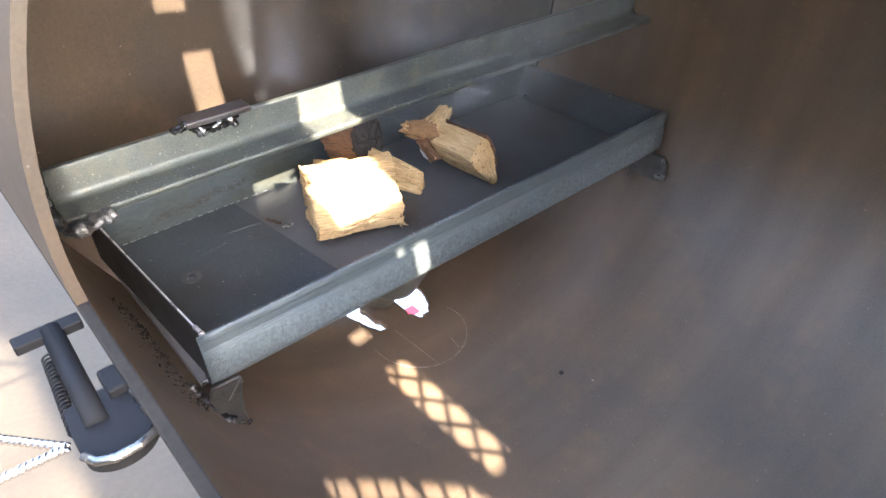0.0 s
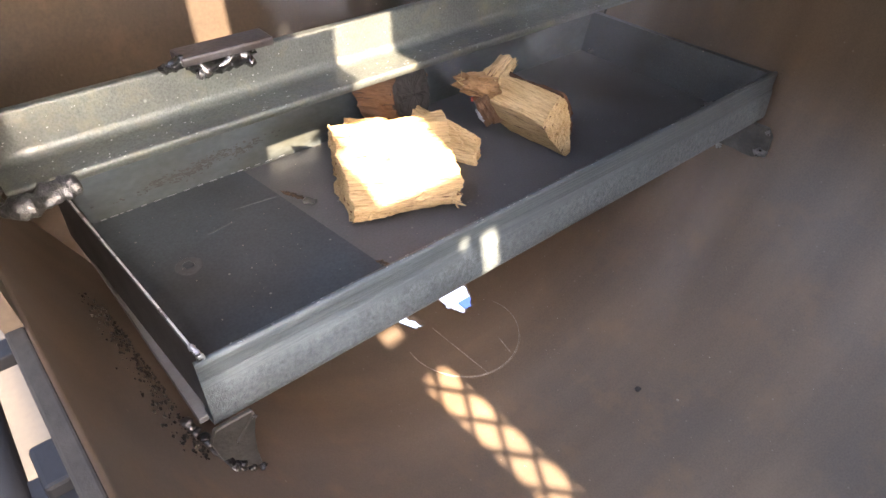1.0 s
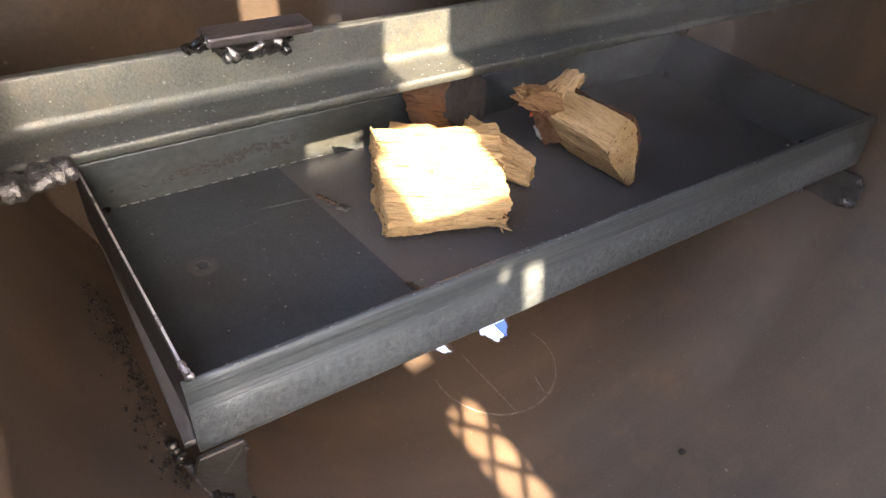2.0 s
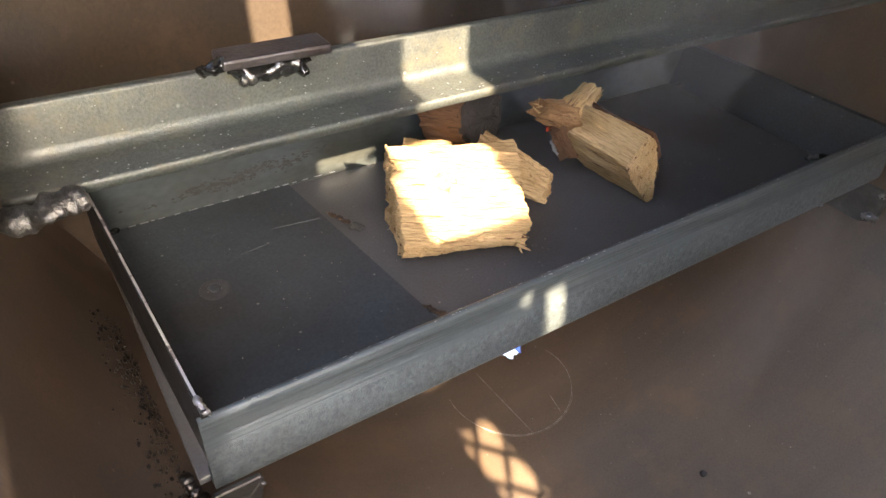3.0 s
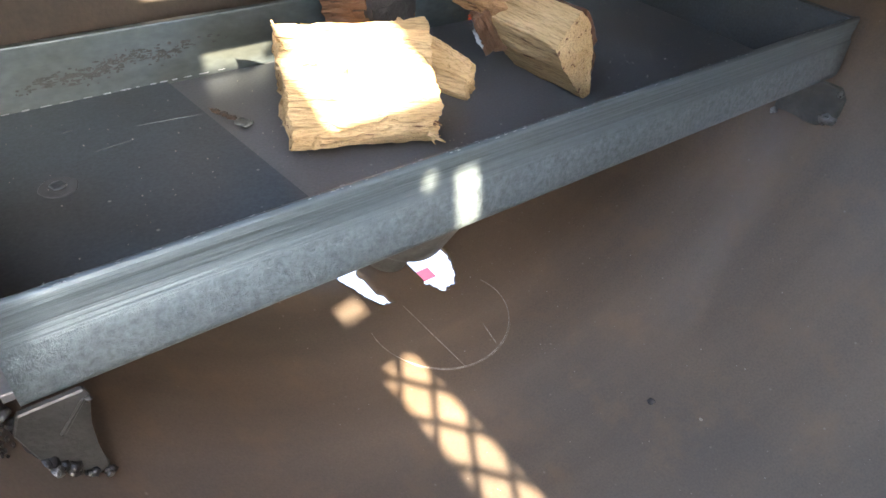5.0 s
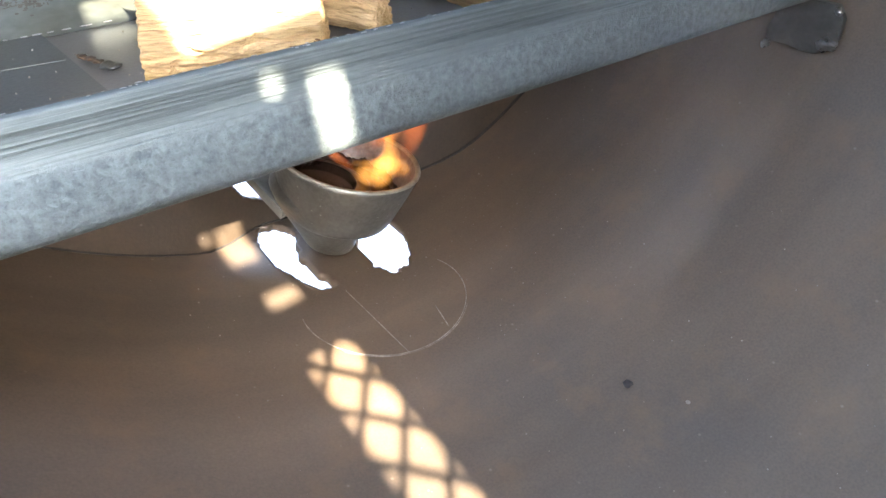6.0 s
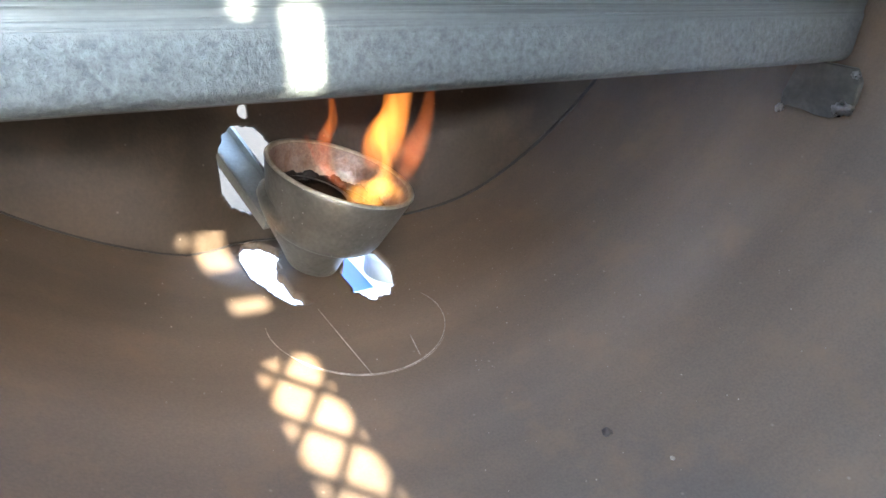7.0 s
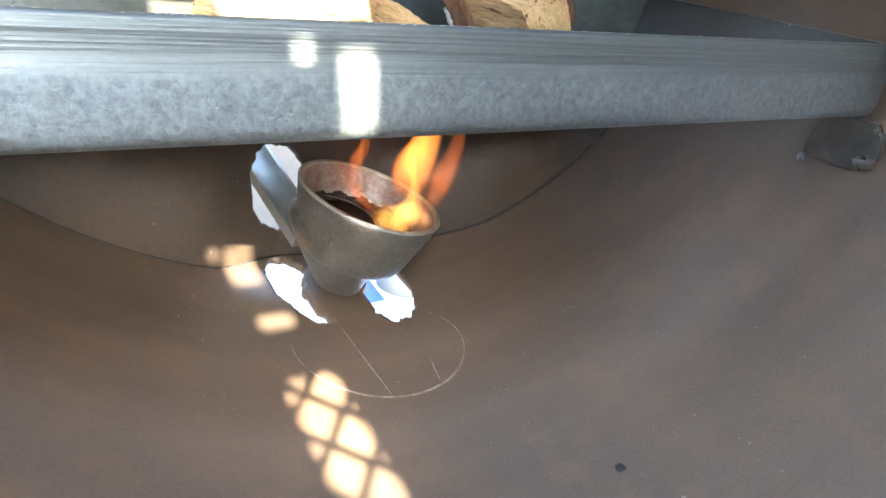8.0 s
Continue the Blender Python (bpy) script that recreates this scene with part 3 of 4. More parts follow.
# unseen sheets added to block the sun, with a gap between them
for x0, x1, y0, y1 in ((-3.2, -0.40, -2.82, -1.72), (-0.44, -0.305, -3.5, -1.72), (0.0, 3.0, -3.5, -1.72)):
    thing("sun_block_sheet", box((x0, y0, 2.20 if x0 < -1 else 2.24), (x1, y1, 2.23 if x0 < -1 else 2.27), 0.004), SUN_BLOCK, "unseen sheet added to block the sun from the drum", "roof", "structure")

# lip along the door's lower edge
lip = empty("door_lip", "flat steel lip along the door opening", "door lip", (-0.315, -0.4, 0.115), "structure")
part("lip_bar", box((-0.3165, Y_FRONT, 0.1130), (-0.3105, Y_BACK, 0.1175), 0.001), LIP, lip)

# ---- ground outside ----
bm = bmesh.new()
bmesh.ops.create_grid(bm, x_segments=40, y_segments=40, size=60)
for v in bm.verts:
    v.co.z = -0.52 + 0.004 * noise.noise(v.co * 0.7)
thing("ground", bm, GROUND, "tan dusty ground partly in shade", "ground", "structure")

# unseen walls added to hold back low sky light
thing("sky_block_wall", box((-2.4, -7.0, -0.53), (-2.2, 7.0, 1.75), 0.02), SKY_BLOCK, "unseen wall added to block low sky light beside the drum", "wall", "structure")

thing("sky_block_wall", box((-2.2, 2.6, -0.53), (7.0, 2.8, 1.3), 0.02), GROUND, "unseen wall added to block low sky light behind the drum", "wall", "structure")

# stand under the drum
stand = empty("drum_stand", "black steel stand under the drum", "stand", (0, -0.5, -0.52))
for y in (-0.55, -0.12):
    for sx in (-1, 1):
        part("leg", tube([(sx * 0.26, y, -0.52), (CX + sx * 0.18, y, -0.128)], 0.014, 10), BLACK, stand, smooth=True)
    part("crossbar", tube([(-0.25, y, -0.44), (0.25, y, -0.44)], 0.012, 10), BLACK, stand, smooth=True)

# ---- fire tray ----
X_L, X_R, H = -0.257, 0.272, 0.0405
TRAY_BACK = 0.207
tray = empty("fire_tray", "dark blue-grey steel tray welded across the drum", "tray", (0, 0.1, 0))
part("floor_plate", box((X_L - 0.0060, 0.0060, -0.004), (X_R - 0.002, TRAY_BACK, 0.0), 0.0004, 1), PLATE_HAZED, tray)
slant = lambda end, y, z: (-(H - z) * 0.25 if end else 0.0)
bm = prism_x(angle_profile(-0.004, 0.010, -0.0025, H, 0.0034, 0.008, "front"), X_L - 0.001, X_R + 0.004, cuts=24, slant=slant)
for v in bm.verts:
    v.co.y += 0.006 * max(0, v.co.z) / H
part("front_angle", bm, FRONT, tray, "rolled steel angle with streaky scale", smooth=True)
rnd = random.Random(29)
bm = bmesh.new()
for i in range(90):
    x = rnd.uniform(X_L + 0.01, X_R - 0.02)
    w, r = rnd.uniform(0.0004, 0.0024), rnd.uniform(0.00008, 0.00018)
    y = rnd.uniform(0.0026, 0.0050)
    tube([(x, y, H - 0.00012), (x + w / 2, y, H), (x + w, y + rnd.uniform(-0.0004, 0.0004), H - 0.00012)], r, 4, bm)
tagged(part("edge_scuffs", bm, BRIGHT, tray), "bright scuffs along the top edge", kind="stuff")
part("back_wall", box((X_L - 0.0046, TRAY_BACK - 0.005, 0.0), (X_R - 0.006, TRAY_BACK, 0.0375), 0.001), BACK, tray, "blue-grey wall with brown stains")
rnd = random.Random(47)
bm = bmesh.new()
for i in range(300):
    x = rnd.gauss(-0.168, 0.026)
    z = 0.0150 + (x + 0.20) * 0.09 + rnd.gauss(0, 0.0022) + 0.0016 * math.sin(x * 150)
    if not 0.003 < z < 0.034:
        continue
    n, w, h = 7, rnd.uniform(0.0003, 0.0020) * (2.2 if i % 9 == 0 else 1), rnd.uniform(0.0003, 0.0009)
    ring = [(x + w * math.cos(a) * rnd.uniform(0.5, 1.2), z + h * math.sin(a) * rnd.uniform(0.5, 1.2)) for a in [2 * math.pi * j / n for j in range(n)]]
    lo, hi = [[bm.verts.new((p, y, q)) for p, q in ring] for y in (TRAY_BACK - 0.00495, TRAY_BACK - 0.0051 - 0.0000012 * i)]
    bm.faces.new(hi)
    for j in range(n):
        bm.faces.new((lo[j], lo[(j + 1) % n], hi[(j + 1) % n], hi[j]))
tagged(part("rust_scale", bm, RUST_SCALE, tray), "brown flakes of scale along the back wall", kind="stuff")
bm = prism_x([(0.003, -0.004), (TRAY_BACK, -0.004), (TRAY_BACK, H + 0.003), (0.003, H + 0.004)], X_L + 0.0008, X_L + 0.0034)
for v in bm.verts:
    v.co.x -= 0.0082 * max(0, v.co.y) / TRAY_BACK
left_end = part("end_plate", bm, SHADED_PLATE, tray)
bm = prism_x([(0.004, H + 0.0035), (TRAY_BACK - 0.004, H + 0.0027), (TRAY_BACK - 0.004, H + 0.0037), (0.004, H + 0.0048)], X_L + 0.0015, X_L + 0.0026)
for v in bm.verts:
    v.co.x -= 0.0082 * max(0, v.co.y) / TRAY_BACK
part("ground_edge", bm, POLISHED, left_end, "bright ground top edge")
bm = prism_x([(0.005, -0.002), (TRAY_BACK, -0.002), (TRAY_BACK, 0.0385), (0.005, H)], X_R - 0.006, X_R)
for v in bm.verts:
    v.co.x += (v.co.z - H) * 0.25
part("end_plate", bm, PLATE, tray)
# overlaid sheet with its skewed edge
bm = bmesh.new()
corners = [(X_L + 0.0036, 0.006), (-0.1175, 0.006), (-0.139, TRAY_BACK - 0.0055), (X_L - 0.0040, TRAY_BACK - 0.0055)]
lo, hi = [bm.verts.new((x, y, 0.0002)) for x, y in corners], [bm.verts.new((x, y, 0.0024)) for x, y in corners]
bm.faces.new(hi)
for i in range(4):
    bm.faces.new((lo[i], lo[(i + 1) % 4], hi[(i + 1) % 4], hi[i]))
part("overlay_sheet", bm, PLATE, tray)
part("tack_weld", bead([(-0.131, 0.158, 0.003), (-0.121, 0.138, 0.002)], 0.0017, 4, rag=0.9, squash=0.4), RUSTY, tray, smooth=True)
part("tack_weld", bead([(-0.123, 0.05, 0.003), (-0.112, 0.026, 0.003)], 0.0018, 5, rag=0.9, squash=0.4), RUSTY, tray, smooth=True)
part("tack_weld", bead([(X_L + 0.0045, 0.0025, H + 0.0005), (X_L + 0.0025, 0.0045, H + 0.0030), (X_L + 0.0016, 0.012, H + 0.0045)], 0.0016, 6, rag=0.7), BRIGHT, tray, "bright ground weld", smooth=True)
part("tack_weld", bead([(X_R - 0.018, 0.192, 0.003), (X_R - 0.008, 0.184, 0.004)], 0.003, 7), WELD, tray, smooth=True)
part("tack_weld", bead([(X_R - 0.030, 0.045, 0.001), (X_R - 0.014, 0.036, 0.003)], 0.0028, 8), SOOT_WELD, tray, smooth=True)
part("tack_weld", bead([(X_L - 0.001, 0.2000, 0.003), (X_L + 0.007, 0.2005, 0.003)], 0.0020, 9, rag=0.8), SOOT_WELD, tray, smooth=True)
# ring left by a plug weld
bm = bmesh.new()
ret = bmesh.ops.create_cone(bm, cap_ends=True, segments=24, radius1=0.0090, radius2=0.0086, depth=0.00025)
bmesh.ops.translate(bm, verts=bm.verts, vec=(-0.218, 0.119, 0.00245))
for v in bm.verts:
    v.co.x += 0.0012 * noise.noise(v.co * 200)
plug = part("plug_weld", bm, HALO, tray, "flattened plug weld in a heat-tinted ring")
part("plug_core", bead([(-0.219, 0.1235, 0.0028), (-0.2165, 0.1165, 0.0028)], 0.0034, 71, rag=0.2, squash=0.25), PLATE, plug, smooth=True)
part("chip", bead([(-0.1225, 0.139, 0.002), (-0.1165, 0.131, 0.002)], 0.0036, 72, squash=0.35), BEAM, tray, "grey slag chip", smooth=True)

for x0, y0, x1, y1 in ((-0.196, 0.142, -0.176, 0.1445), (-0.170, 0.158, -0.136, 0.154), (-0.205, 0.168, -0.199, 0.169)):
    part("scratch", tube([(x0 + (x1 - x0) * i / 6, y0 + (y1 - y0) * i / 6, 0.00245) for i in range(7)], lambda k: 0.00006 + 0.0002 * math.sin(math.pi * k), 5), BEAM, tray, "pale scratch in the scale")
# bright beads laid in for the glint along the back seam weld
rnd = random.Random(17)
x = X_L + 0.012
while x < -0.10:
    w = rnd.uniform(0.002, 0.007)
    part("seam_glint", bead([(x, TRAY_BACK - 0.0058, 0.0028), (x + w, TRAY_BACK - 0.0058, 0.0028)], rnd.uniform(0.0002, 0.00042), rnd.random() * 50, rag=0.9), BRIGHT, tray, "bright bead put in as a glint of the seam weld")
    x += w + rnd.uniform(0.0006, 0.006)

# brackets under the tray
def gusset(corners, axis, a, b):
    """A flat plate with the given outline; axis 0: it lies across x, axis 1: across y."""
    bm = bmesh.new()
    rings = [[bm.verts.new((d, p, q) if axis == 0 else (p, d, q)) for p, q in corners] for d in (a, b)]
    n = len(corners)
    bm.faces.new(rings[0])
    bm.faces.new(rings[1])
    for i in range(n):
        bm.faces.new((rings[0][i], rings[0][(i + 1) % n], rings[1][(i + 1) % n], rings[1][i]))
    bmesh.ops.bevel(bm, geom=list(bm.edges), offset=0.0006, segments=1, affect="EDGES")
    return bm


near_bracket = empty("tray_bracket", "dark steel gusset with lumpy weld crust under the tray corner", "bracket", (-0.25, 0, -0.03))
part("gusset_plate", gusset([(-0.2395, 0.0005), (-0.2382, -0.0040), (-0.2412, -0.0170), (-0.2425, -0.0300), (-0.2408, -0.0440), (-0.2450, -0.0462), (-0.2530, -0.0372), (-0.2600, -0.0250), (-0.2635, -0.0080), (-0.2600, 0.0005)], 1, -0.006, -0.003), BURNT, near_bracket)
part("bright_edge", bead([(-0.2388, -0.0066, -0.0030), (-0.2402, -0.0066, -0.0052)], 0.0013, 11, rag=0.5, squash=0.5), WELD, near_bracket, "bright weld end", smooth=True)
part("bright_edge", gusset([(-0.2393, -0.0030), (-0.2412, -0.0028), (-0.2518, -0.0160), (-0.2500, -0.0172)], 1, -0.0068, -0.0058), BURNT, near_bracket, "worn raised edge")
bm = bmesh.new()
rnd = random.Random(29)
for (x0, y0, z0), (x1, y1, z1), n, r in (((-0.2668, 0.016, -0.010), (-0.2592, -0.006, -0.0270), 9, 0.0040), ((-0.2592, -0.006, -0.0270), (-0.2520, -0.0075, -0.0360), 6, 0.0034), ((-0.2490, -0.0075, -0.0400), (-0.2415, -0.0070, -0.0455), 5, 0.0022)):
    for i in range(n):
        k = (i + rnd.uniform(-0.3, 0.3)) / (n - 1)
        lump(x0 + (x1 - x0) * k + rnd.uniform(-1, 1) * 0.0012, y0 + (y1 - y0) * k, z0 + (z1 - z0) * k + rnd.uniform(-1, 1) * 0.0010, r * rnd.uniform(0.6, 1.15), rnd.random() * 90, 0.75, bm)
tagged(part("weld_crust", bm, CRUST_WELD, near_bracket, smooth=True), "lumpy dark weld", kind="stuff")
bm = bmesh.new()
lump(-0.2572, -0.0100, -0.0290, 0.0022, 5, 0.8, bm)
lump(-0.2420, -0.0085, -0.0450, 0.0017, 6, 0.8, bm)
part("weld_blob", bm, WELD, near_bracket, "shiny weld blobs", smooth=True)
far_bracket = empty("tray_bracket", "dark rounded steel plate with bright weld blobs under the tray", "bracket", (0.262, 0, -0.02))
part("gusset_plate", gusset([(0.0262, -0.0350), (0.0270, -0.0270), (0.0225, -0.0100), (0.020, -0.004), (-0.013, -0.003), (-0.0185, -0.010), (-0.0190, -0.0230), (-0.0150, -0.0290), (-0.0080, -0.0342), (0.0020, -0.0350), (0.0120, -0.0330)], 0, 0.2585, 0.2635), GUSSET, far_bracket)
for path, r, seed in (([(0.2570, 0.0275, -0.037), (0.2580, 0.0225, -0.0362)], 0.0032, 15), ([(0.2600, -0.0080, -0.0315), (0.2600, -0.0140, -0.0275), (0.2610, -0.0185, -0.0225)], 0.0040, 16), ([(0.2580, -0.0125, -0.0050), (0.2585, -0.0165, -0.0085)], 0.0022, 18)):
    part("weld_bead", bead(path, r, seed, rag=0.9), SHINY_WELD, far_bracket, smooth=True)

# ---- angle bar above the tray ----
bar = empty("angle_bar", "grey steel angle bar welded across the drum", "angle bar", (0, 0.09, 0.115))
part("angle_section", prism_x(angle_profile(0.0690, 0.0975, 0.112, 0.141, 0.0048, 0.006, "back"), CX - R + 0.017, CX + R - 0.002, cuts=30), BEAM, bar, smooth=True)
part("weld_bead", bead([(-0.301, 0.061, 0.113), (-0.268, 0.0635, 0.1135)], 0.0060, 31, rag=0.95), WELD, bar, smooth=True)
part("weld_bead", bead([(-0.300, 0.066, 0.111), (-0.299, 0.098, 0.113), (-0.298, 0.099, 0.141)], 0.0040, 32, rag=0.9), WELD, bar, smooth=True)
rnd = random.Random(23)
bm = bmesh.new()
for i in range(70):
    x, face = rnd.uniform(-0.29, 0.10), rnd.random()
    y, z = (0.0690 + rnd.uniform(0, 0.002), 0.1164) if face < 0.75 else (rnd.uniform(0.070, 0.078), 0.1168)
    w, r = rnd.uniform(0.0004, 0.0022), rnd.uniform(0.00008, 0.00020)
    tube([(x, y, z), (x + w / 2, y + rnd.uniform(-0.0003, 0.0003), z + r * 0.4), (x + w, y, z)], r, 4, bm)
tagged(part("edge_scuffs", bm, BRIGHT, bar), "bright scuffs along its edge", kind="stuff")
rnd = random.Random(53)
bm = bmesh.new()
for i in range(150):
    x = -0.29 + 0.40 * rnd.random() ** 1.6
    y, z = (rnd.uniform(0.071, 0.090), 0.1168) if rnd.random() < 0.6 else (0.0927, rnd.uniform(0.120, 0.139))
    lump(x, y, z, rnd.uniform(0.00016, 0.00042), rnd.random() * 99, 0.7, bm)
tagged(part("bar_spatter", bm, BRIGHT, bar), "fine bright weld spatter", kind="stuff")
tab = part("tab", box((-0.206, 0.078, 0.1455), (-0.158, 0.094, 0.1500), 0.0012), TAB, bar, "small flat steel tab")
part("weld_bead", bead([(-0.203, 0.0850, 0.1420), (-0.192, 0.0835, 0.1415), (-0.178, 0.0840, 0.1412), (-0.166, 0.0850, 0.1420)], 0.0058, 33, rag=0.75), SOOT_WELD, tab, "shiny lumpy weld", smooth=True)
part("weld_bead", bead([(-0.2005, 0.0800, 0.1405), (-0.1965, 0.0795, 0.1400)], 0.0030, 35, rag=0.6), SOOT_WELD, tab, smooth=True)
part("weld_bead", bead([(-0.1740, 0.0800, 0.1395), (-0.1690, 0.0805, 0.1400)], 0.0032, 36, rag=0.6), SOOT_WELD, tab, smooth=True)
part("weld_bead", bead([(-0.214, 0.090, 0.1430), (-0.208, 0.086, 0.1445), (-0.204, 0.083, 0.1470), (-0.198, 0.082, 0.1460)], 0.0034, 34, rag=0.8), SOOT_WELD, tab, smooth=True)


# ---- firewood ----
def laid(name, bm, m, mat, parent, label=""):
    """A part whose own x axis keeps to its grain; m is its world pose."""
    ob = part(name, bm, mat, parent, label)
    ob.matrix_basis = m
    return ob


def split_prism(near, far, seed, rings=30, sides=72, rag=0.0010, torn=0.0012):
    """A split piece between two outlines (near at x = 0); each outline is (length, [(y, z), ...])."""
    def resample(pts):
        segs = [(Vector(a), Vector(b)) for a, b in zip(pts, pts[1:] + pts[:1])]
        total = sum((b - a).length for a, b in segs)
        out = []
        for i in range(sides):
            d = total * i / sides
            for a, b in segs:
                if d <= (b - a).length:
                    out.append(a.lerp(b, d / (b - a).length))
                    break
                d -= (b - a).length
        return out
    (x0, p0), (x1, p1) = near, far
    p0, p1 = resample(p0), resample(p1)
    off = Vector((seed * 2.9, seed * 1.7, seed * 4.3))
    bm = bmesh.new()

    def ring(k, shrink=1.0):
        c = sum((a.lerp(b, k) for a, b in zip(p0, p1)), Vector((0, 0))) / sides
        vs = []
        for a, b in zip(p0, p1):
            q = c + (a.lerp(b, k) - c) * shrink
            x = x0 + (x1 - x0) * k
            g = Vector((x * 60, q.x * 300, q.y * 300)) + off
            d = (q - c).normalized() if (q - c).length > 1e-6 else Vector((0, 0))
            q = q + d * shrink * (noise.noise(g) + 0.5 * noise.noise(g * 2.7) + 0.7 * noise.noise(g * 0.35)) * rag
            if k in (0, 1):
                x += torn * (noise.noise(Vector((0, q.x * 150, q.y * 150)) + off) + 0.5 * noise.noise(Vector((2, q.x * 480, q.y * 480)) + off))
            vs.append(bm.verts.new((x, q.x, q.y)))
        return vs
    loops = [ring(0, f) for f in (0.1, 0.4, 0.7, 0.9)] + [ring(i / rings) for i in range(rings + 1)] + [ring(1, f) for f in (0.9, 0.7, 0.4, 0.1)]
    for a, b in zip(loops, loops[1:]):
        for j in range(sides):
            bm.faces.new((a[j], a[(j + 1) % sides], b[(j + 1) % sides], b[j]))
    bm.faces.new(loops[0])
    bm.faces.new(loops[-1])
    return bm


def hewn(x0, near, slant0, x1, far, slant1, seed, per=16, rings=56, rag=0.0009, torn=0.0016, split=0.0022):
    """A split chunk with its grain along x between two outlines of matching (y, z) corners; the ends slant with y. Fibres stand proud, long splits run in."""
    off = Vector((seed * 2.9, seed * 1.7, seed * 4.3))
    n = len(near)
    bm = bmesh.new()
    loop = []
    for i in range(n):
        for j in range(per):
            f = j / per
            loop.append((Vector(near[i]).lerp(Vector(near[(i + 1) % n]), f), Vector(far[i]).lerp(Vector(far[(i + 1) % n]), f)))

    def ring(k, shrink=1.0):
        c = sum((a.lerp(b, k) for a, b in loop), Vector((0, 0))) / len(loop)
        out = []
        for a, b in loop:
            q = c + (a.lerp(b, k) - c) * shrink
            x = (x0 + slant0 * q.x) * (1 - k) + (x1 + slant1 * q.x) * k
            d = (q - c).normalized()
            g = Vector((x * 34, q.x * 300, q.y * 300)) + off
            lift = (noise.noise(g) + 0.6 * noise.noise(g * 2.3) + 0.4 * noise.noise(Vector((x * 300, q.x * 800, q.y * 800)))) * rag
            lift += 1.6 * rag * noise.noise(Vector((x * 22, q.x * 60, q.y * 60)) + off * 1.7)
            seam = abs(noise.noise(Vector((x * 20, q.x * 95, q.y * 95)) + off * 0.6))
            where = noise.noise(Vector((x * 45, q.x * 40, q.y * 40)) - off)
            if seam < 0.10 and where > 0.02:
                lift -= split * (1 - seam / 0.10) * min(1, where * 5)
            q = q + d * lift * shrink
            if k < 0.02 or k > 0.98:
                x += torn * (noise.noise(Vector((0, q.x * 130, q.y * 130)) + off) + 0.6 * noise.noise(Vector((2, q.x * 420, q.y * 420)) + off))
            out.append(bm.verts.new((x, q.x, max(q.y, 0.0003))))
        return out
    loops = [ring(0, f) for f in (0.08, 0.3, 0.55, 0.75, 0.9)] + [ring(i / rings) for i in range(rings + 1)] + [ring(1, f) for f in (0.9, 0.75, 0.55, 0.3, 0.08)]
    m = len(loop)
    for a, b in zip(loops, loops[1:]):
        for j in range(m):
            bm.faces.new((a[j], a[(j + 1) % m], b[(j + 1) % m], b[j]))
    bm.faces.new(loops[0])
    bm.faces.new(loops[-1])
    return bm


chunk = empty("firewood_chunk", "sunlit pale split oak chunk on the tray", "firewood", (-0.073, 0.09, 0))
left_cut = [(-0.0385, 0.0210), (-0.0370, 0.0080), (-0.0220, 0.0005), (0.0180, 0.0005), (0.0270, 0.0400), (0.0235, 0.0505), (0.0205, 0.0512), (0.0185, 0.0500), (-0.0080, 0.0375)]
right_cut = [(-0.0300, 0.0300), (-0.0230, 0.0150), (-0.0090, 0.0010), (0.0220, 0.0005), (0.0360, 0.0440), (0.0340, 0.0520), (0.0225, 0.0510), (0.0195, 0.0450), (0.0000, 0.0410)]
grain = pose(-0.0725, 0.1015, 0.0, 0, 0, -32.7)
laid("split_block", hewn(-0.0350, left_cut, -0.24, 0.0452, right_cut, -0.09, 1.0, rag=0.0013, torn=0.0030, split=0.0042), grain, WOOD, chunk)
rnd = random.Random(41)
for i in range(9):
    a = grain @ Vector((0.0455 + rnd.uniform(-0.002, 0.001), rnd.uniform(-0.029, -0.012), rnd.uniform(0.010, 0.026)))
    d = Vector((0.9, -0.5, -0.5)) + Vector((rnd.gauss(0, 0.3), rnd.gauss(0, 0.3), rnd.gauss(0, 0.4)))
    d = d.normalized() * (0.008 if i == 0 else rnd.uniform(0.002, 0.0045))
    part("splinter", tube([a - d * 0.4, a + d * 0.4, a + d + Vector((0, 0, rnd.uniform(-0.001, 0.001)))], lambda k: (0.0016 if i == 0 else 0.0008) * (1 - 0.75 * k), 5), WOOD, chunk)
for x, y, z in ((-0.0395, 0.0195, 0.0510), (-0.0375, 0.0100, 0.0470)):
    a = grain @ Vector((x, y, z))
    part("splinter", tube([a + Vector((0.003, 0, -0.002)), a, a + Vector((-0.0012, 0, 0.0028))], lambda k: 0.0011 * (1 - 0.6 * k), 5), WOOD, chunk)

behind = empty("firewood_chunk", "narrow brown split stick with grooved bark leaning behind the chunk", "firewood", (0, 0.14, 0))
back_cut = [(-0.016, 0.010), (-0.015, 0.028), (-0.006, 0.0400), (0.003, 0.0405), (0.012, 0.030), (0.015, 0.012), (0.006, 0.002), (-0.008, 0.002)]
tip_cut = [(-0.012, 0.006), (-0.010, 0.014), (-0.004, 0.0210), (0.002, 0.0215), (0.008, 0.016), (0.010, 0.008), (0.004, 0.001), (-0.006, 0.001)]
laid("split_block", hewn(-0.036, back_cut, 0.2, 0.030, tip_cut, -0.1, 3.0, per=12, rag=0.0012, torn=0.0024, split=0.0026), pose(0.0, 0.128, 0.0, 0, 0, -64.3), WOOD, behind)
low_cut = [(-0.010, 0.0005), (-0.011, 0.020), (-0.004, 0.036), (0.004, 0.037), (0.011, 0.022), (0.010, 0.0005)]
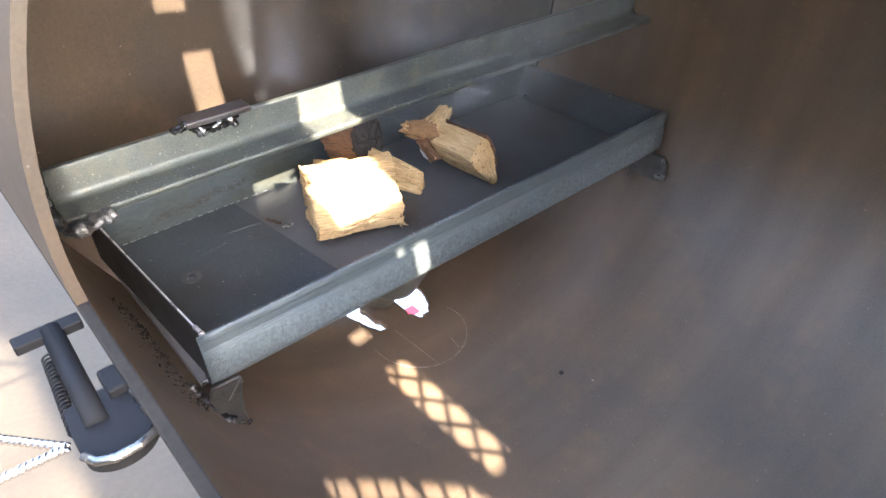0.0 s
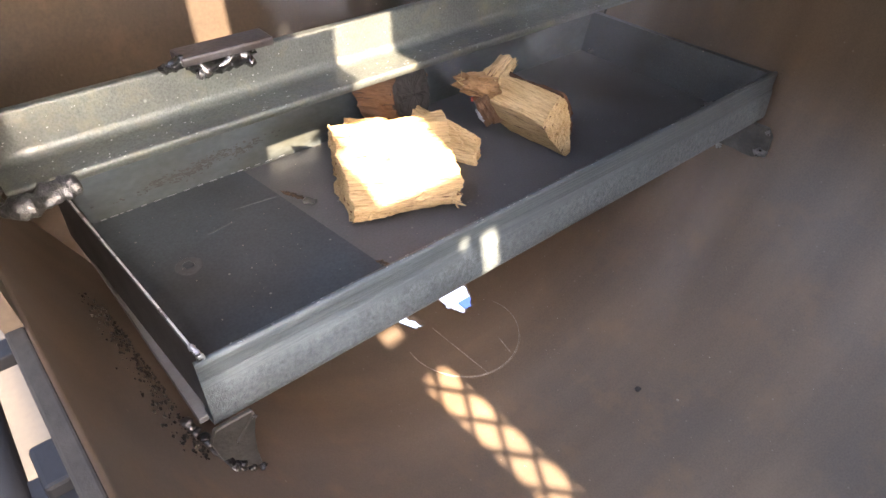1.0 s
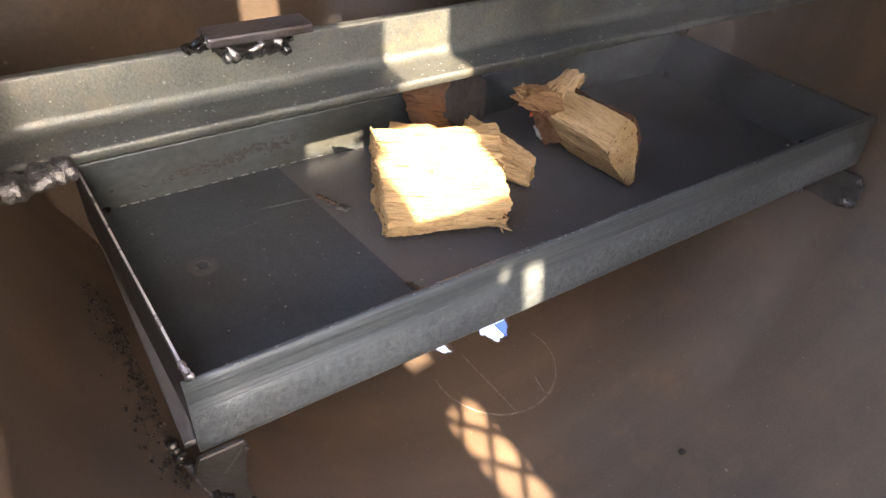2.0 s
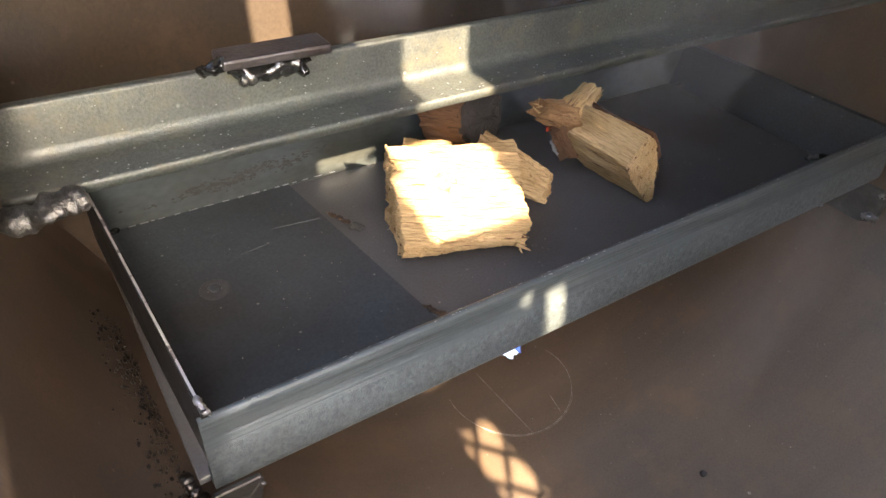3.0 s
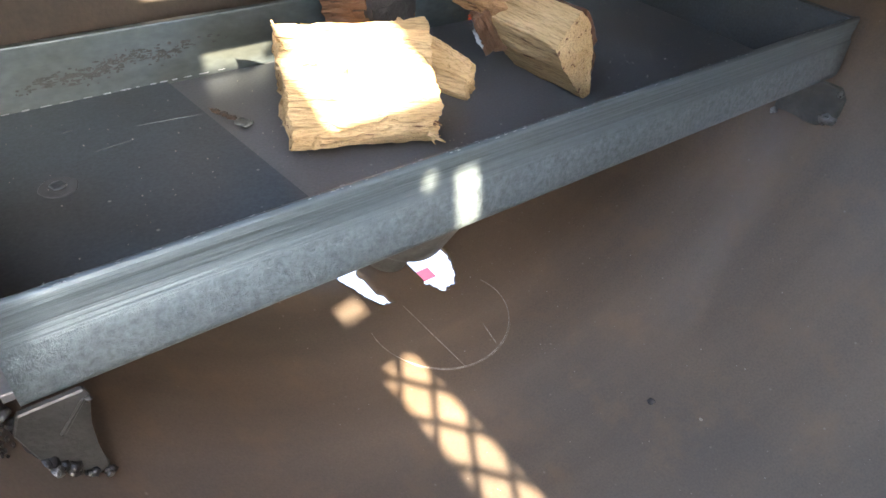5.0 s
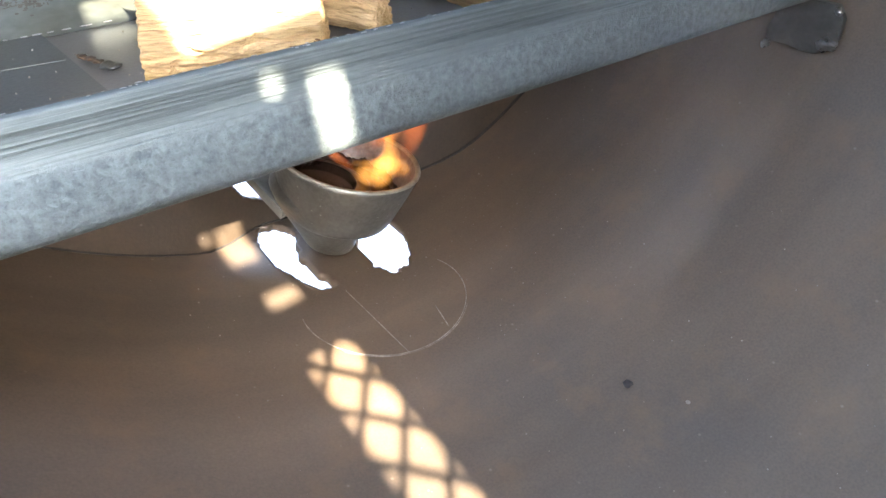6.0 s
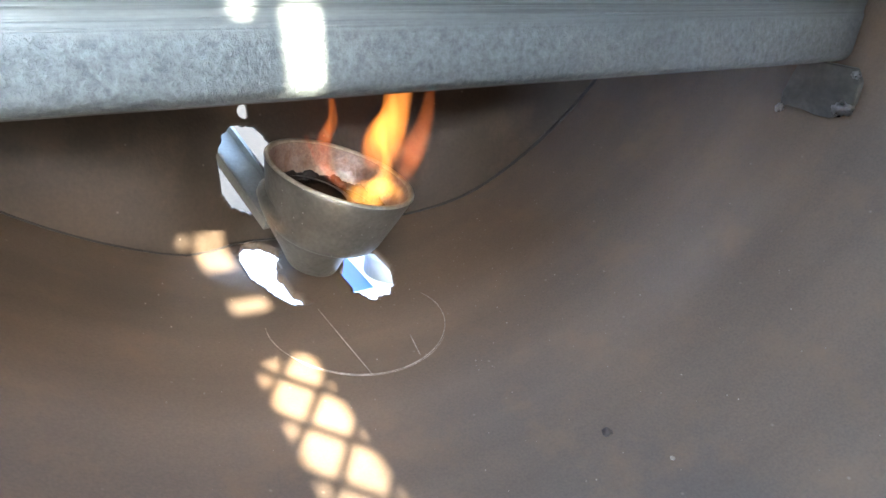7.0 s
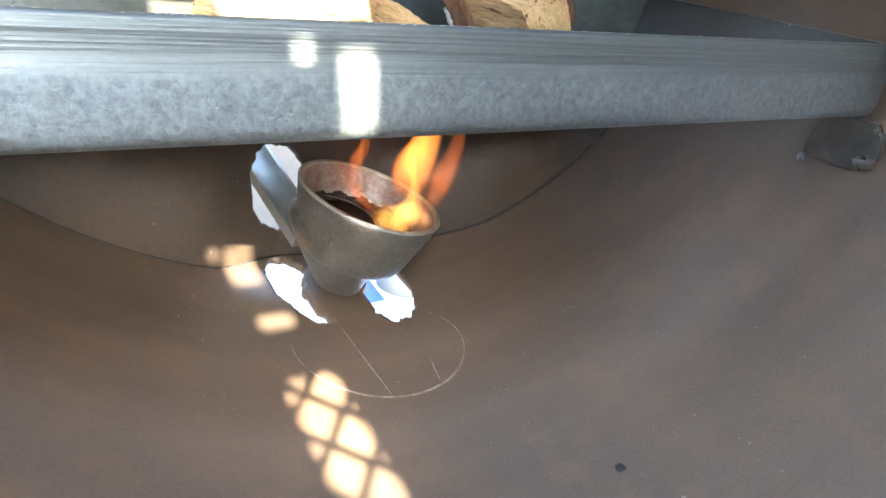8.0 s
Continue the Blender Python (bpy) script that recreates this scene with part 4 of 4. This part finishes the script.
laid("split_block", hewn(-0.016, low_cut, 0.3, 0.018, [(y, z * 0.86) for y, z in low_cut], 0.0, 4.0, per=12, rings=30, rag=0.0012), pose(-0.052, 0.160, 0.0, 0, 0, -20), WOOD, behind)


stub = empty("firewood_chunk", "split oak wedge with a torn charring end", "firewood", (0.06, 0.1, 0))
end_cut = [(-0.075, 0.0005), (-0.080, 0.003), (-0.0745, 0.036), (-0.0655, 0.053), (-0.057, 0.060), (-0.0416, 0.0396), (-0.050, 0.027)]
back_cut = [(-0.070, 0.0005), (-0.078, 0.003), (-0.073, 0.034), (-0.065, 0.049), (-0.056, 0.056), (-0.0386, 0.0410), (-0.046, 0.024)]
laid("split_block", split_prism((0.063, end_cut), (0.123, back_cut), 5), pose(0, 0, 0, 0, 0, 90), WOOD, stub)
fringe = [(0.016 * math.cos(a), 0.010 * math.sin(a)) for a in [radians(30 * i) for i in range(12)]]
slim = [(y * 0.55, z * 0.6) for y, z in fringe]
laid("torn_end", split_prism((0.0, fringe), (0.029, slim), 6, 14, 24, 0.0026, 0.009), pose(0.048, 0.128, 0.046, 0, -18, 172), WOOD_DARK, stub, "torn brown end")
laid("torn_end", split_prism((0.0, [(y * 0.7, z * 0.8) for y, z in fringe]), (0.032, slim), 7, 14, 24, 0.0026, 0.009), pose(0.044, 0.126, 0.048, 0, -16, 18), WOOD, stub, "torn frayed end")
foot = [(0.009 * math.cos(a), 0.010 * math.sin(a)) for a in [radians(30 * i) for i in range(12)]]
laid("charred_foot", split_prism((0.0, foot), (0.030, [(y * 0.8, z * 0.8) for y, z in foot]), 8, 14, 24, 0.0034, 0.003), pose(0.052, 0.124, 0.020, 0, -125, 0), SCORCHED, stub, "charring foot with bark")
bark_cut = [(-0.0805, 0.002), (-0.0840, 0.004), (-0.0775, 0.040), (-0.0660, 0.059), (-0.0650, 0.0535), (-0.0748, 0.036)]
laid("bark_edge", split_prism((0.066, bark_cut), (0.122, [(y + 0.002, z * 0.94) for y, z in bark_cut]), 9, 16, 30, 0.0018, 0.003), pose(0, 0, 0, 0, 0, 90), BARK, stub, "reddish bark")
rnd = random.Random(31)
for i in range(12):
    if i < 6:
        a = Vector((0.072, 0.128, 0.055)) + Vector((rnd.uniform(-0.003, 0.002), rnd.uniform(-0.005, 0.005), rnd.uniform(-0.004, 0.004)))
        d = Vector((0.9, 0.2, 0.5)) + Vector((rnd.gauss(0, 0.25), rnd.gauss(0, 0.3), rnd.gauss(0, 0.35)))
    else:
        a = Vector((0.022, 0.131, 0.055)) + Vector((rnd.uniform(-0.002, 0.003), rnd.uniform(-0.005, 0.005), rnd.uniform(-0.004, 0.004)))
        d = Vector((-0.9, 0.1, 0.3)) + Vector((rnd.gauss(0, 0.25), rnd.gauss(0, 0.3), rnd.gauss(0, 0.35)))
    d = d.normalized() * rnd.uniform(0.004, 0.009)
    part("splinter", tube([a - d * 0.5, a + d * 0.4, a + d + Vector((0, 0, rnd.uniform(-0.001, 0.001)))], lambda k: 0.0009 * (1 - 0.8 * k), 5), WOOD, stub)
ash = bead([(0.040, 0.124, 0.018), (0.036, 0.125, 0.024), (0.034, 0.127, 0.030)], 0.0014, 41, rag=1.1)
part("ash_flake", ash, WHITE, stub, "pale ash", smooth=True)
for i in range(2):
    part("ember", lump(0.0345 + 0.0012 * math.sin(i * 2.1), 0.1335 + 0.0008 * i, 0.0345 + 0.0022 * math.cos(i * 1.7), 0.0008, 81 + i), EMBER, stub, "glowing red ember", smooth=True)

stump = empty("firewood_chunk", "dark reddish round of wood charred at one end behind the others", "firewood", (0.0, 0.165, 0))
lobe = [(0.025 * math.cos(a) * (1 + 0.10 * math.sin(3 * a)), 0.0265 * math.sin(a) * (1 + 0.08 * math.cos(2 * a))) for a in [radians(20 * i) for i in range(18)]]
laid("round", split_prism((0.0, lobe), (0.036, [(y * 0.95, z * 0.97) for y, z in lobe]), 10, 18, 44, 0.0018, 0.003), pose(-0.022, 0.1875, 0.037, 0, -14, -72), RED_BARK, stump)
laid("charred_face", split_prism((0.0, [(y * 0.93, z * 0.93) for y, z in lobe]), (0.004, [(y * 0.86, z * 0.88) for y, z in lobe]), 11, 6, 44, 0.0014, 0.002), pose(-0.0118, 0.1553, 0.0453, 0, -14, -72), CHAR, stump, "charred dark face")

# ---- ladle burner on the drum floor ----
LX, LY = -0.0115, 0.157
LAXIS = Vector((0.27, -0.10, 1.0)).normalized()
lm = Matrix.Translation((LX, LY, on_drum(LX) + 0.0035)) @ LAXIS.to_track_quat("Z", "Y").to_matrix().to_4x4()


def turned(profile, m, sides=48, bm=None):
    bm = bm or bmesh.new()
    rings = []
    for r, z in profile:
        rings.append([bm.verts.new(m @ Vector((r * math.cos(a), r * math.sin(a), z))) for a in [2 * math.pi * i / sides for i in range(sides)]])
    for p, q in zip(rings, rings[1:]):
        for j in range(sides):
            bm.faces.new((p[j], p[(j + 1) % sides], q[(j + 1) % sides], q[j]))
    return bm


ladle = empty("ladle_burner", "grey steel ladle with burning fuel on the drum floor", "ladle", (LX, LY, on_drum(LX)))
base_turn = LAXIS.to_track_quat("Z", "Y").to_matrix().to_4x4()
lean = Vector((-0.85, 0.52, 0.0)) * 0.0135
bm = bmesh.new()
rings = []
for k, r in ((0.0, 0.0150), (0.02, 0.0168), (0.06, 0.0182), (0.2, 0.0212), (0.4, 0.0262), (0.6, 0.0312), (0.8, 0.0350), (0.92, 0.0364), (1.0, 0.0352), (1.06, 0.0310), (1.1, 0.0240)):
    c = lm @ Vector((0, 0, 0.050 * k)) + lean * k
    rings.append([bm.verts.new(c + base_turn @ Vector((r * math.cos(a), r * math.sin(a), 0))) for a in [2 * math.pi * i / 48 for i in range(48)]])
for p, q in zip(rings, rings[1:]):
    for j in range(48):
        bm.faces.new((p[j], p[(j + 1) % 48], q[(j + 1) % 48], q[j]))
bm.faces.new(rings[0])
part("foot_cone", bm, LADLE, ladle, "smooth tapering foot under the bowl", smooth=True)
outer = [(0.0300, 0.0250), (0.0340, 0.0262), (0.0368, 0.0285), (0.0388, 0.0320), (0.0410, 0.0395), (0.0437, 0.0485), (0.0460, 0.0565), (0.0484, 0.0655), (0.0493, 0.0690), (0.0491, 0.0704), (0.0476, 0.0710), (0.0466, 0.0700)]
part("bowl", turned(outer, lm), LADLE, ladle, smooth=True)
inner = [(0.0466, 0.0700), (0.0435, 0.0575), (0.0395, 0.0450), (0.0360, 0.0345), (0.0330, 0.0305), (0.0005, 0.0290)]
part("bowl_lining", turned(inner, lm), CUP_IN, ladle, "scorched reddish inside", smooth=True)
rolled_rim = [(0.0492, 0.0701), (0.0500, 0.0708), (0.0495, 0.0719), (0.0481, 0.0722), (0.0468, 0.0717), (0.0464, 0.0703)]
part("rim", turned(rolled_rim, lm), RIM, ladle, "pale bright rim", smooth=True)
bm = turned([(0.0402, 0.047), (0.027, 0.0472), (0.0005, 0.0472)], lm)
part("fuel", bm, FUEL, ladle, "dark burning fuel")
far_side = (base_turn.inverted() @ Vector((0.53, 0.85, 0.0))).to_2d()
turn0 = math.degrees(math.atan2(far_side.y, far_side.x))
crust = [lm @ Vector((0.0382 * math.cos(a), 0.0382 * math.sin(a), 0.0485 + 0.0020 * math.sin(i * 1.9))) for i, a in enumerate([radians(turn0 - 85 + 8.5 * j) for j in range(21)])]
part("soot_crust", bead(crust, 0.0026, 55, rag=0.6, squash=1.4), CHAR, ladle, "scalloped black soot crust", smooth=True)
for i, a in enumerate((turn0 - 110, turn0 - 118, turn0 + 100)):
    a = radians(a)
    part("fuel_lump", lump(*(lm @ Vector((0.037 * math.cos(a), 0.037 * math.sin(a), 0.047))), 0.0030, 51 + i), CHAR, ladle, smooth=True)
# channel-shaped handle out through the end plate
bm = bmesh.new()
h0, h1 = Vector((-0.030, 0.165, -0.132)), Vector((-0.056, 0.262, -0.082))
hd = (h1 - h0).normalized()
hs = Vector((0.80, 0.25, -0.05))
hs = (hs - hd * hs.dot(hd)).normalized()
hu = hs.cross(hd)
sec = [(-0.0125, 0.006), (-0.0125, -0.002), (0.0125, -0.002), (0.0125, 0.006), (0.0100, 0.006), (0.0100, 0.0008), (-0.0100, 0.0008), (-0.0100, 0.006)]
ra, rb = [[bm.verts.new(p + hs * a + hu * b) for a, b in sec] for p in (h0, h1)]
for i in range(8):
    bm.faces.new((ra[i], ra[(i + 1) % 8], rb[(i + 1) % 8], rb[i]))
bm.faces.new(ra)
bm.faces.new(rb)
part("handle", bm, HANDLE, ladle, "channel-shaped steel handle")


def ribbon(points, width, bow=0.35, across=8, steps=28):
    """A bowed sheet along a smooth line through the points, with u across and v along; width is a function of 0..1."""
    pts = [Vector(p) for p in points]
    full = [pts[0] * 2 - pts[1]] + pts + [pts[-1] * 2 - pts[-2]]
    bm = bmesh.new()
    uv = bm.loops.layers.uv.new("along")
    rows = []
    n = len(pts) - 1
    line = []
    for i in range(steps + 1):
        x = min(i / steps * n, n - 1e-6)
        j, f = int(x), x - int(x)
        p0, p1, p2, p3 = full[j:j + 4]
        line.append(0.5 * (2 * p1 + (p2 - p0) * f + (2 * p0 - 5 * p1 + 4 * p2 - p3) * f * f + (3 * p1 - p0 - 3 * p2 + p3) * f ** 3))
    for i, p in enumerate(line):
        d = (line[min(i + 1, steps)] - line[max(i - 1, 0)]).normalized()
        side = d.cross(INTO).normalized()
        w = width(i / steps)
        rows.append([bm.verts.new(p + side * w * c + INTO * bow * w * (1 - c * c)) for c in [2 * k / across - 1 for k in range(across + 1)]])
    for i in range(steps):
        for k in range(across):
            f = bm.faces.new((rows[i][k], rows[i][k + 1], rows[i + 1][k + 1], rows[i + 1][k]))
            for loop, (a, b) in zip(f.loops, ((k, i), (k + 1, i), (k + 1, i + 1), (k, i + 1))):
                loop[uv].uv = (a / across, b / steps)
    return bm


INTO = Vector((0.53, 0.85, 0.0)).normalized()
ASIDE = Vector((0.85, -0.53, 0.0)).normalized()
fire = empty("flame", "orange and yellow flames rising from the ladle", "flame", (LX, LY, -0.1))
rim = lm @ Vector((0, 0, 0.071))
swell = lambda w: (lambda k: w * (0.45 + 0.75 * math.sin(math.pi * min(1, k * 1.15) ** 0.8) * (1 - 0.35 * k)))
# each tongue: points as (aside, up, into), half width, material
for line, w, gas in (
        [((0.004, -0.016, 0.006), (-0.008, -0.006, 0.008), (-0.018, 0.004, 0.010), (-0.026, 0.020, 0.012)), 0.0036, FLAME_THIN],
        [((-0.012, -0.008, 0.020), (-0.016, 0.010, 0.024), (-0.010, 0.028, 0.026), (-0.014, 0.056, 0.028)), 0.0050, FLAME_THIN],
        [((0.022, -0.006, 0.016), (0.024, 0.014, 0.018), (0.032, 0.036, 0.018), (0.042, 0.072, 0.018)), 0.0130, FLAME],
        [((0.026, -0.004, 0.020), (0.024, 0.018, 0.022), (0.028, 0.038, 0.022), (0.026, 0.070, 0.022)), 0.0080, FLAME],
        [((0.036, -0.010, 0.006), (0.044, 0.012, 0.008), (0.052, 0.036, 0.010), (0.054, 0.066, 0.012)), 0.0080, FLAME_THIN]):
    part("flame_tongue", ribbon([rim + ASIDE * a + Vector((0, 0, h)) + INTO * d for a, h, d in line], swell(w)), gas, fire, smooth=True)
for line, w in (
        [((0.000, -0.016, 0.004), (0.012, -0.018, 0.002), (0.026, -0.020, 0.000), (0.040, -0.012, 0.000)), 0.0075],
        [((0.020, -0.028, -0.004), (0.024, -0.014, 0.004), (0.028, -0.004, 0.010), (0.026, 0.014, 0.014)), 0.0090],
        [((0.042, -0.016, 0.000), (0.030, -0.012, 0.004), (0.016, -0.012, 0.006), (0.000, -0.010, 0.008)), 0.0080]):
    part("flame_core", ribbon([rim + ASIDE * a + Vector((0, 0, h)) + INTO * d for a, h, d in line], swell(w)), FLAME_CORE, fire, "bright yellow heart", smooth=True)

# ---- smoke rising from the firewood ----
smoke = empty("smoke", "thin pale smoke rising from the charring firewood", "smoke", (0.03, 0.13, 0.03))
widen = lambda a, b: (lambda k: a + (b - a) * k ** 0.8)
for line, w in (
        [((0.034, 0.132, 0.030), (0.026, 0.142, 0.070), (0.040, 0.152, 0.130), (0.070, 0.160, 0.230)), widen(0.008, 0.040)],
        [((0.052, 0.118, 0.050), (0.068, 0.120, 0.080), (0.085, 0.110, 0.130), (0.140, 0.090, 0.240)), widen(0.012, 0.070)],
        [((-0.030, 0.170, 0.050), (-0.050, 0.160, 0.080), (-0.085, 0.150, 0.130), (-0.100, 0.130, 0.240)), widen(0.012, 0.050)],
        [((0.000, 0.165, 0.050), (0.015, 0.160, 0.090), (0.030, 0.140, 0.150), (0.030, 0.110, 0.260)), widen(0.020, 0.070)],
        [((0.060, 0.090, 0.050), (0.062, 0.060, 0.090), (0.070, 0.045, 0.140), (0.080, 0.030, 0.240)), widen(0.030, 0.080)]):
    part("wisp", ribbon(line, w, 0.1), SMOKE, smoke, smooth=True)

# broad sheets added to lay a pale bluish haze over the right half
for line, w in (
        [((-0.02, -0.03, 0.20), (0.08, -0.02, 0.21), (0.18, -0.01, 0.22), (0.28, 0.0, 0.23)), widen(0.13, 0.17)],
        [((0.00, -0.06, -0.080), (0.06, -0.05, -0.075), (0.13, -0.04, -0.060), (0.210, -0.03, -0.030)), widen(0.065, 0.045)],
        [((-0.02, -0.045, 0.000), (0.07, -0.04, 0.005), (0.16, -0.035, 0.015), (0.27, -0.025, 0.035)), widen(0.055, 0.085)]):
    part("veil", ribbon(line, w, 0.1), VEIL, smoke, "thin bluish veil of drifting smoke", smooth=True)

# ---- scribed circle on the floor ----
scribe = empty("scribed_marks", "pale scribed circle with cross lines on the drum floor", "marking", (-0.012, 0.08, on_drum(-0.012)), "structure")
circle = lambda a, r=0.0545: (-0.0105 + r * math.cos(a), 0.082 + 0.9 * r * math.sin(a))
pts = [circle(radians(a)) for a in range(170, 380, 4)]
part("scribed_circle", tube([(x, y, on_drum(x) + 0.0001) for x, y in pts], lambda k: 0.00042 * (0.55 + 0.9 * abs(noise.noise(Vector((k * 60, 1.0, 2.0))))), 5), CHALK, scribe)
again = [circle(radians(a), 0.0556) for a in range(215, 320, 4)]
part("scribed_circle", tube([(x, y, on_drum(x) + 0.0001) for x, y in again], lambda k: 0.00032 * (0.3 + 1.1 * abs(noise.noise(Vector((k * 50, 4.0, 2.0))))), 5), CHALK, scribe)
for (x0, y0), (x1, y1) in (((-0.0265, 0.106), (-0.023, 0.034)), ((0.014, 0.060), (0.010, 0.040))):
    part("scribed_line", tube([(x0 + (x1 - x0) * i / 8, y0 + (y1 - y0) * i / 8, on_drum(x0 + (x1 - x0) * i / 8) + 0.0001) for i in range(9)], lambda k: 0.00046 * (0.5 + 0.9 * abs(noise.noise(Vector((k * 25, 7.0, 3.0))))), 5), CHALK, scribe)

# ---- loose bits on floor and tray ----
rnd = random.Random(5)
bm = bmesh.new()
for i in range(300):
    x, y = rnd.uniform(-0.14, 0.22), rnd.uniform(-0.18, 0.17)
    if i % 3 == 0:
        x, y = rnd.gauss(0.09, 0.035), rnd.gauss(0.10, 0.05)
    if floor_hole(x, y):
        continue
    ret = bmesh.ops.create_icosphere(bm, subdivisions=1, radius=rnd.choice((0.0002, 0.00025, 0.0003, 0.00045)))
    bmesh.ops.translate(bm, verts=ret["verts"], vec=(x, y, on_drum(x) + 0.0003))
thing("floor_grit", bm, CHALK, "fine pale grit on the drum floor", "grit", "stuff")
bm = bmesh.new()
for i in range(280):
    x, y = rnd.uniform(-0.24, 0.25), rnd.uniform(0.01, 0.19)
    ret = bmesh.ops.create_icosphere(bm, subdivisions=1, radius=rnd.choice((0.0002, 0.00025, 0.0003, 0.0004)))
    bmesh.ops.translate(bm, verts=ret["verts"], vec=(x, y, (0.0026 if x < -0.14 else 0.0002) + 0.0003))
thing("tray_grit", bm, CHALK, "pale grit and spatter on the tray floor", "grit", "stuff")
bm = bmesh.new()
for i in range(420):
    y = rnd.uniform(-0.01, 0.13)
    x = -0.268 - 0.06 * (y / 0.16) * 0.1 + abs(rnd.gauss(0, 0.006)) * -1 + 0.003
    r = rnd.choice((0.0003, 0.0005, 0.0008, 0.0012))
    ret = bmesh.ops.create_icosphere(bm, subdivisions=1, radius=r)
    for v in ret["verts"]:
        v.co = v.co * rnd.uniform(0.7, 1.3) + Vector((x, y, on_drum(x) + 0.0003))
thing("weld_spatter", bm, LIP, "dark weld spatter on the drum wall", "spatter", "stuff")
thing("pebble", lump(0.060, -0.061, on_drum(0.06) + 0.001, 0.0026, 61), CHAR, "small dark crumb on the drum floor", "crumb", smooth=True)
thing("pebble", lump(0.074, -0.090, on_drum(0.074) + 0.0006, 0.0012, 62), CHALK, "small pale crumb on the drum floor", "crumb", smooth=True)

# ---- latch on the outside, under the door ----
latch = empty("door_latch", "black steel latch with twisted wire handles outside the door", "latch", (-0.335, -0.06, 0.1))
part("upper_lug", box((-0.350, -0.012, 0.096), (-0.316, -0.002, 0.102), 0.001), BLACK, latch)
part("pin", tube([(-0.3310, -0.006, 0.099), (-0.3335, -0.088, 0.099)], 0.0056, 14), BLACK, latch, smooth=True)
bm = bmesh.new()
outline = [(-0.314, -0.068), (-0.312, -0.104)] + [(-0.3285 + 0.0165 * math.cos(a), -0.0985 + 0.0135 * math.sin(a)) for a in [radians(-15 - 15 * i) for i in range(11)]] + [(-0.3450, -0.088), (-0.3435, -0.070), (-0.332, -0.066)]
rings = [[bm.verts.new((x, y, z)) for x, y in outline] for z in (0.090, 0.1005)]
for ring in rings:
    bm.faces.new(ring)
for i in range(len(outline)):
    j = (i + 1) % len(outline)
    bm.faces.new((rings[0][i], rings[0][j], rings[1][j], rings[1][i]))
bmesh.ops.bevel(bm, geom=list(bm.edges), offset=0.0008, segments=2, affect="EDGES")
part("round_plate", bm, BLACK, latch)
part("rod_end", tube([(-0.3445, -0.104, 0.102), (-0.341, -0.1105, 0.102), (-0.334, -0.1140, 0.102), (-0.324, -0.1145, 0.1025), (-0.313, -0.1110, 0.103)], 0.0022, 10), SOOT_WELD, latch, "bent steel rod", smooth=True)
for x1, y1 in ((-0.412, -0.014), (-0.432, -0.082)):
    a, b = Vector((-0.348, -0.0925, 0.100)), Vector((x1, y1, 0.095))
    for ph in (0, math.pi):
        side = (b - a).cross(Vector((0, 0, 1))).normalized()
        n = 200
        pts = [a.lerp(b, i / n) + side * 0.0012 * math.cos(i * 0.5 + ph) + Vector((0, 0, 0.0012 * math.sin(i * 0.5 + ph))) for i in range(n + 1)]
        part("twisted_wire", tube(pts, 0.0012, 6), SPRING, latch, "bright twisted wire", smooth=True)

pts = []
for i in range(241):
    k = i / 240
    c = Vector((-0.3385, -0.022, 0.0955)).lerp(Vector((-0.3430, -0.082, 0.0955)), k)
    pts.append(c + Vector((0.0026 * math.cos(k * 2 * math.pi * 20), 0.0, 0.0026 * math.sin(k * 2 * math.pi * 20))))
part("coil_spring", tube(pts, 0.0007, 5), BLACK, latch, "dark coil spring beside the pin", smooth=True)
part("weld_bead", bead([(-0.3150, -0.074, 0.1005), (-0.3135, -0.088, 0.1005), (-0.3130, -0.102, 0.1010)], 0.0024, 91, rag=0.9), CRUST_WELD, latch, smooth=True)
part("hinge_ear", box((-0.3240, -0.078, 0.0985), (-0.3145, -0.060, 0.1060), 0.0014), BLACK, latch)

# ---- seen under the drum through the holes ----
carton = empty("printed_carton", "white carton with blue and red print under the drum", "carton", (0.2, 0.45, -0.52))
part("carton_body", box((0.02, 0.27, -0.519), (0.36, 0.80, -0.462), 0.004), WHITE, carton)
part("blue_panel", box((0.228, 0.28, -0.4625), (0.31, 0.345, -0.4605)), BLUE, carton, "blue printed panel")
part("blue_panel", box((0.19, 0.56, -0.4625), (0.232, 0.70, -0.4605)), BLUE, carton, "blue printed panel")
part("red_mark", box((0.200, 0.376, -0.4625), (0.224, 0.398, -0.4605)), RED, carton, "small red print")
bm = turned([(0.0005, 0.06), (0.035, 0.058), (0.045, 0.05), (0.047, 0.0), (0.0005, 0.0)], Matrix.Translation((0.285, 0.60, -0.460)), 32)
jar = empty("frosted_jar", "frosted pale plastic jar standing on the carton", "jar", (0.285, 0.60, -0.46))
part("jar_body", bm, FROST, jar, smooth=True)

# ---- expanded metal grate over the front of the drum ----
grate = empty("mesh_grate", "expanded steel mesh grate over the front of the drum", "grate", (0.0, -0.5, 0.205))
bm = bmesh.new()
dx, dy = 0.0165, 0.040
for s in (1, -1):
    for i in range(-50, 51):
        pts = []
        for j in range(-48, 49):
            y = -0.55 + j * dy / 4
            x = 0.0 + i * dx * 2 + s * (y + 0.55) / dy * 2 * dx
            if -0.27 < x < 0.0 and -0.90 < y < -0.425:
                pts.append((x, y, 0.205))
        if len(pts) > 1:
            tube([pts[0], pts[-1]], 0.0022, 4, bm)
part("strands", bm, BEAM, grate)
for y in (-0.421, -0.904):
    part("edge_bar", box((-0.30, y - 0.004, 0.201), (0.004, y + 0.004, 0.209), 0.0008), BEAM, grate)
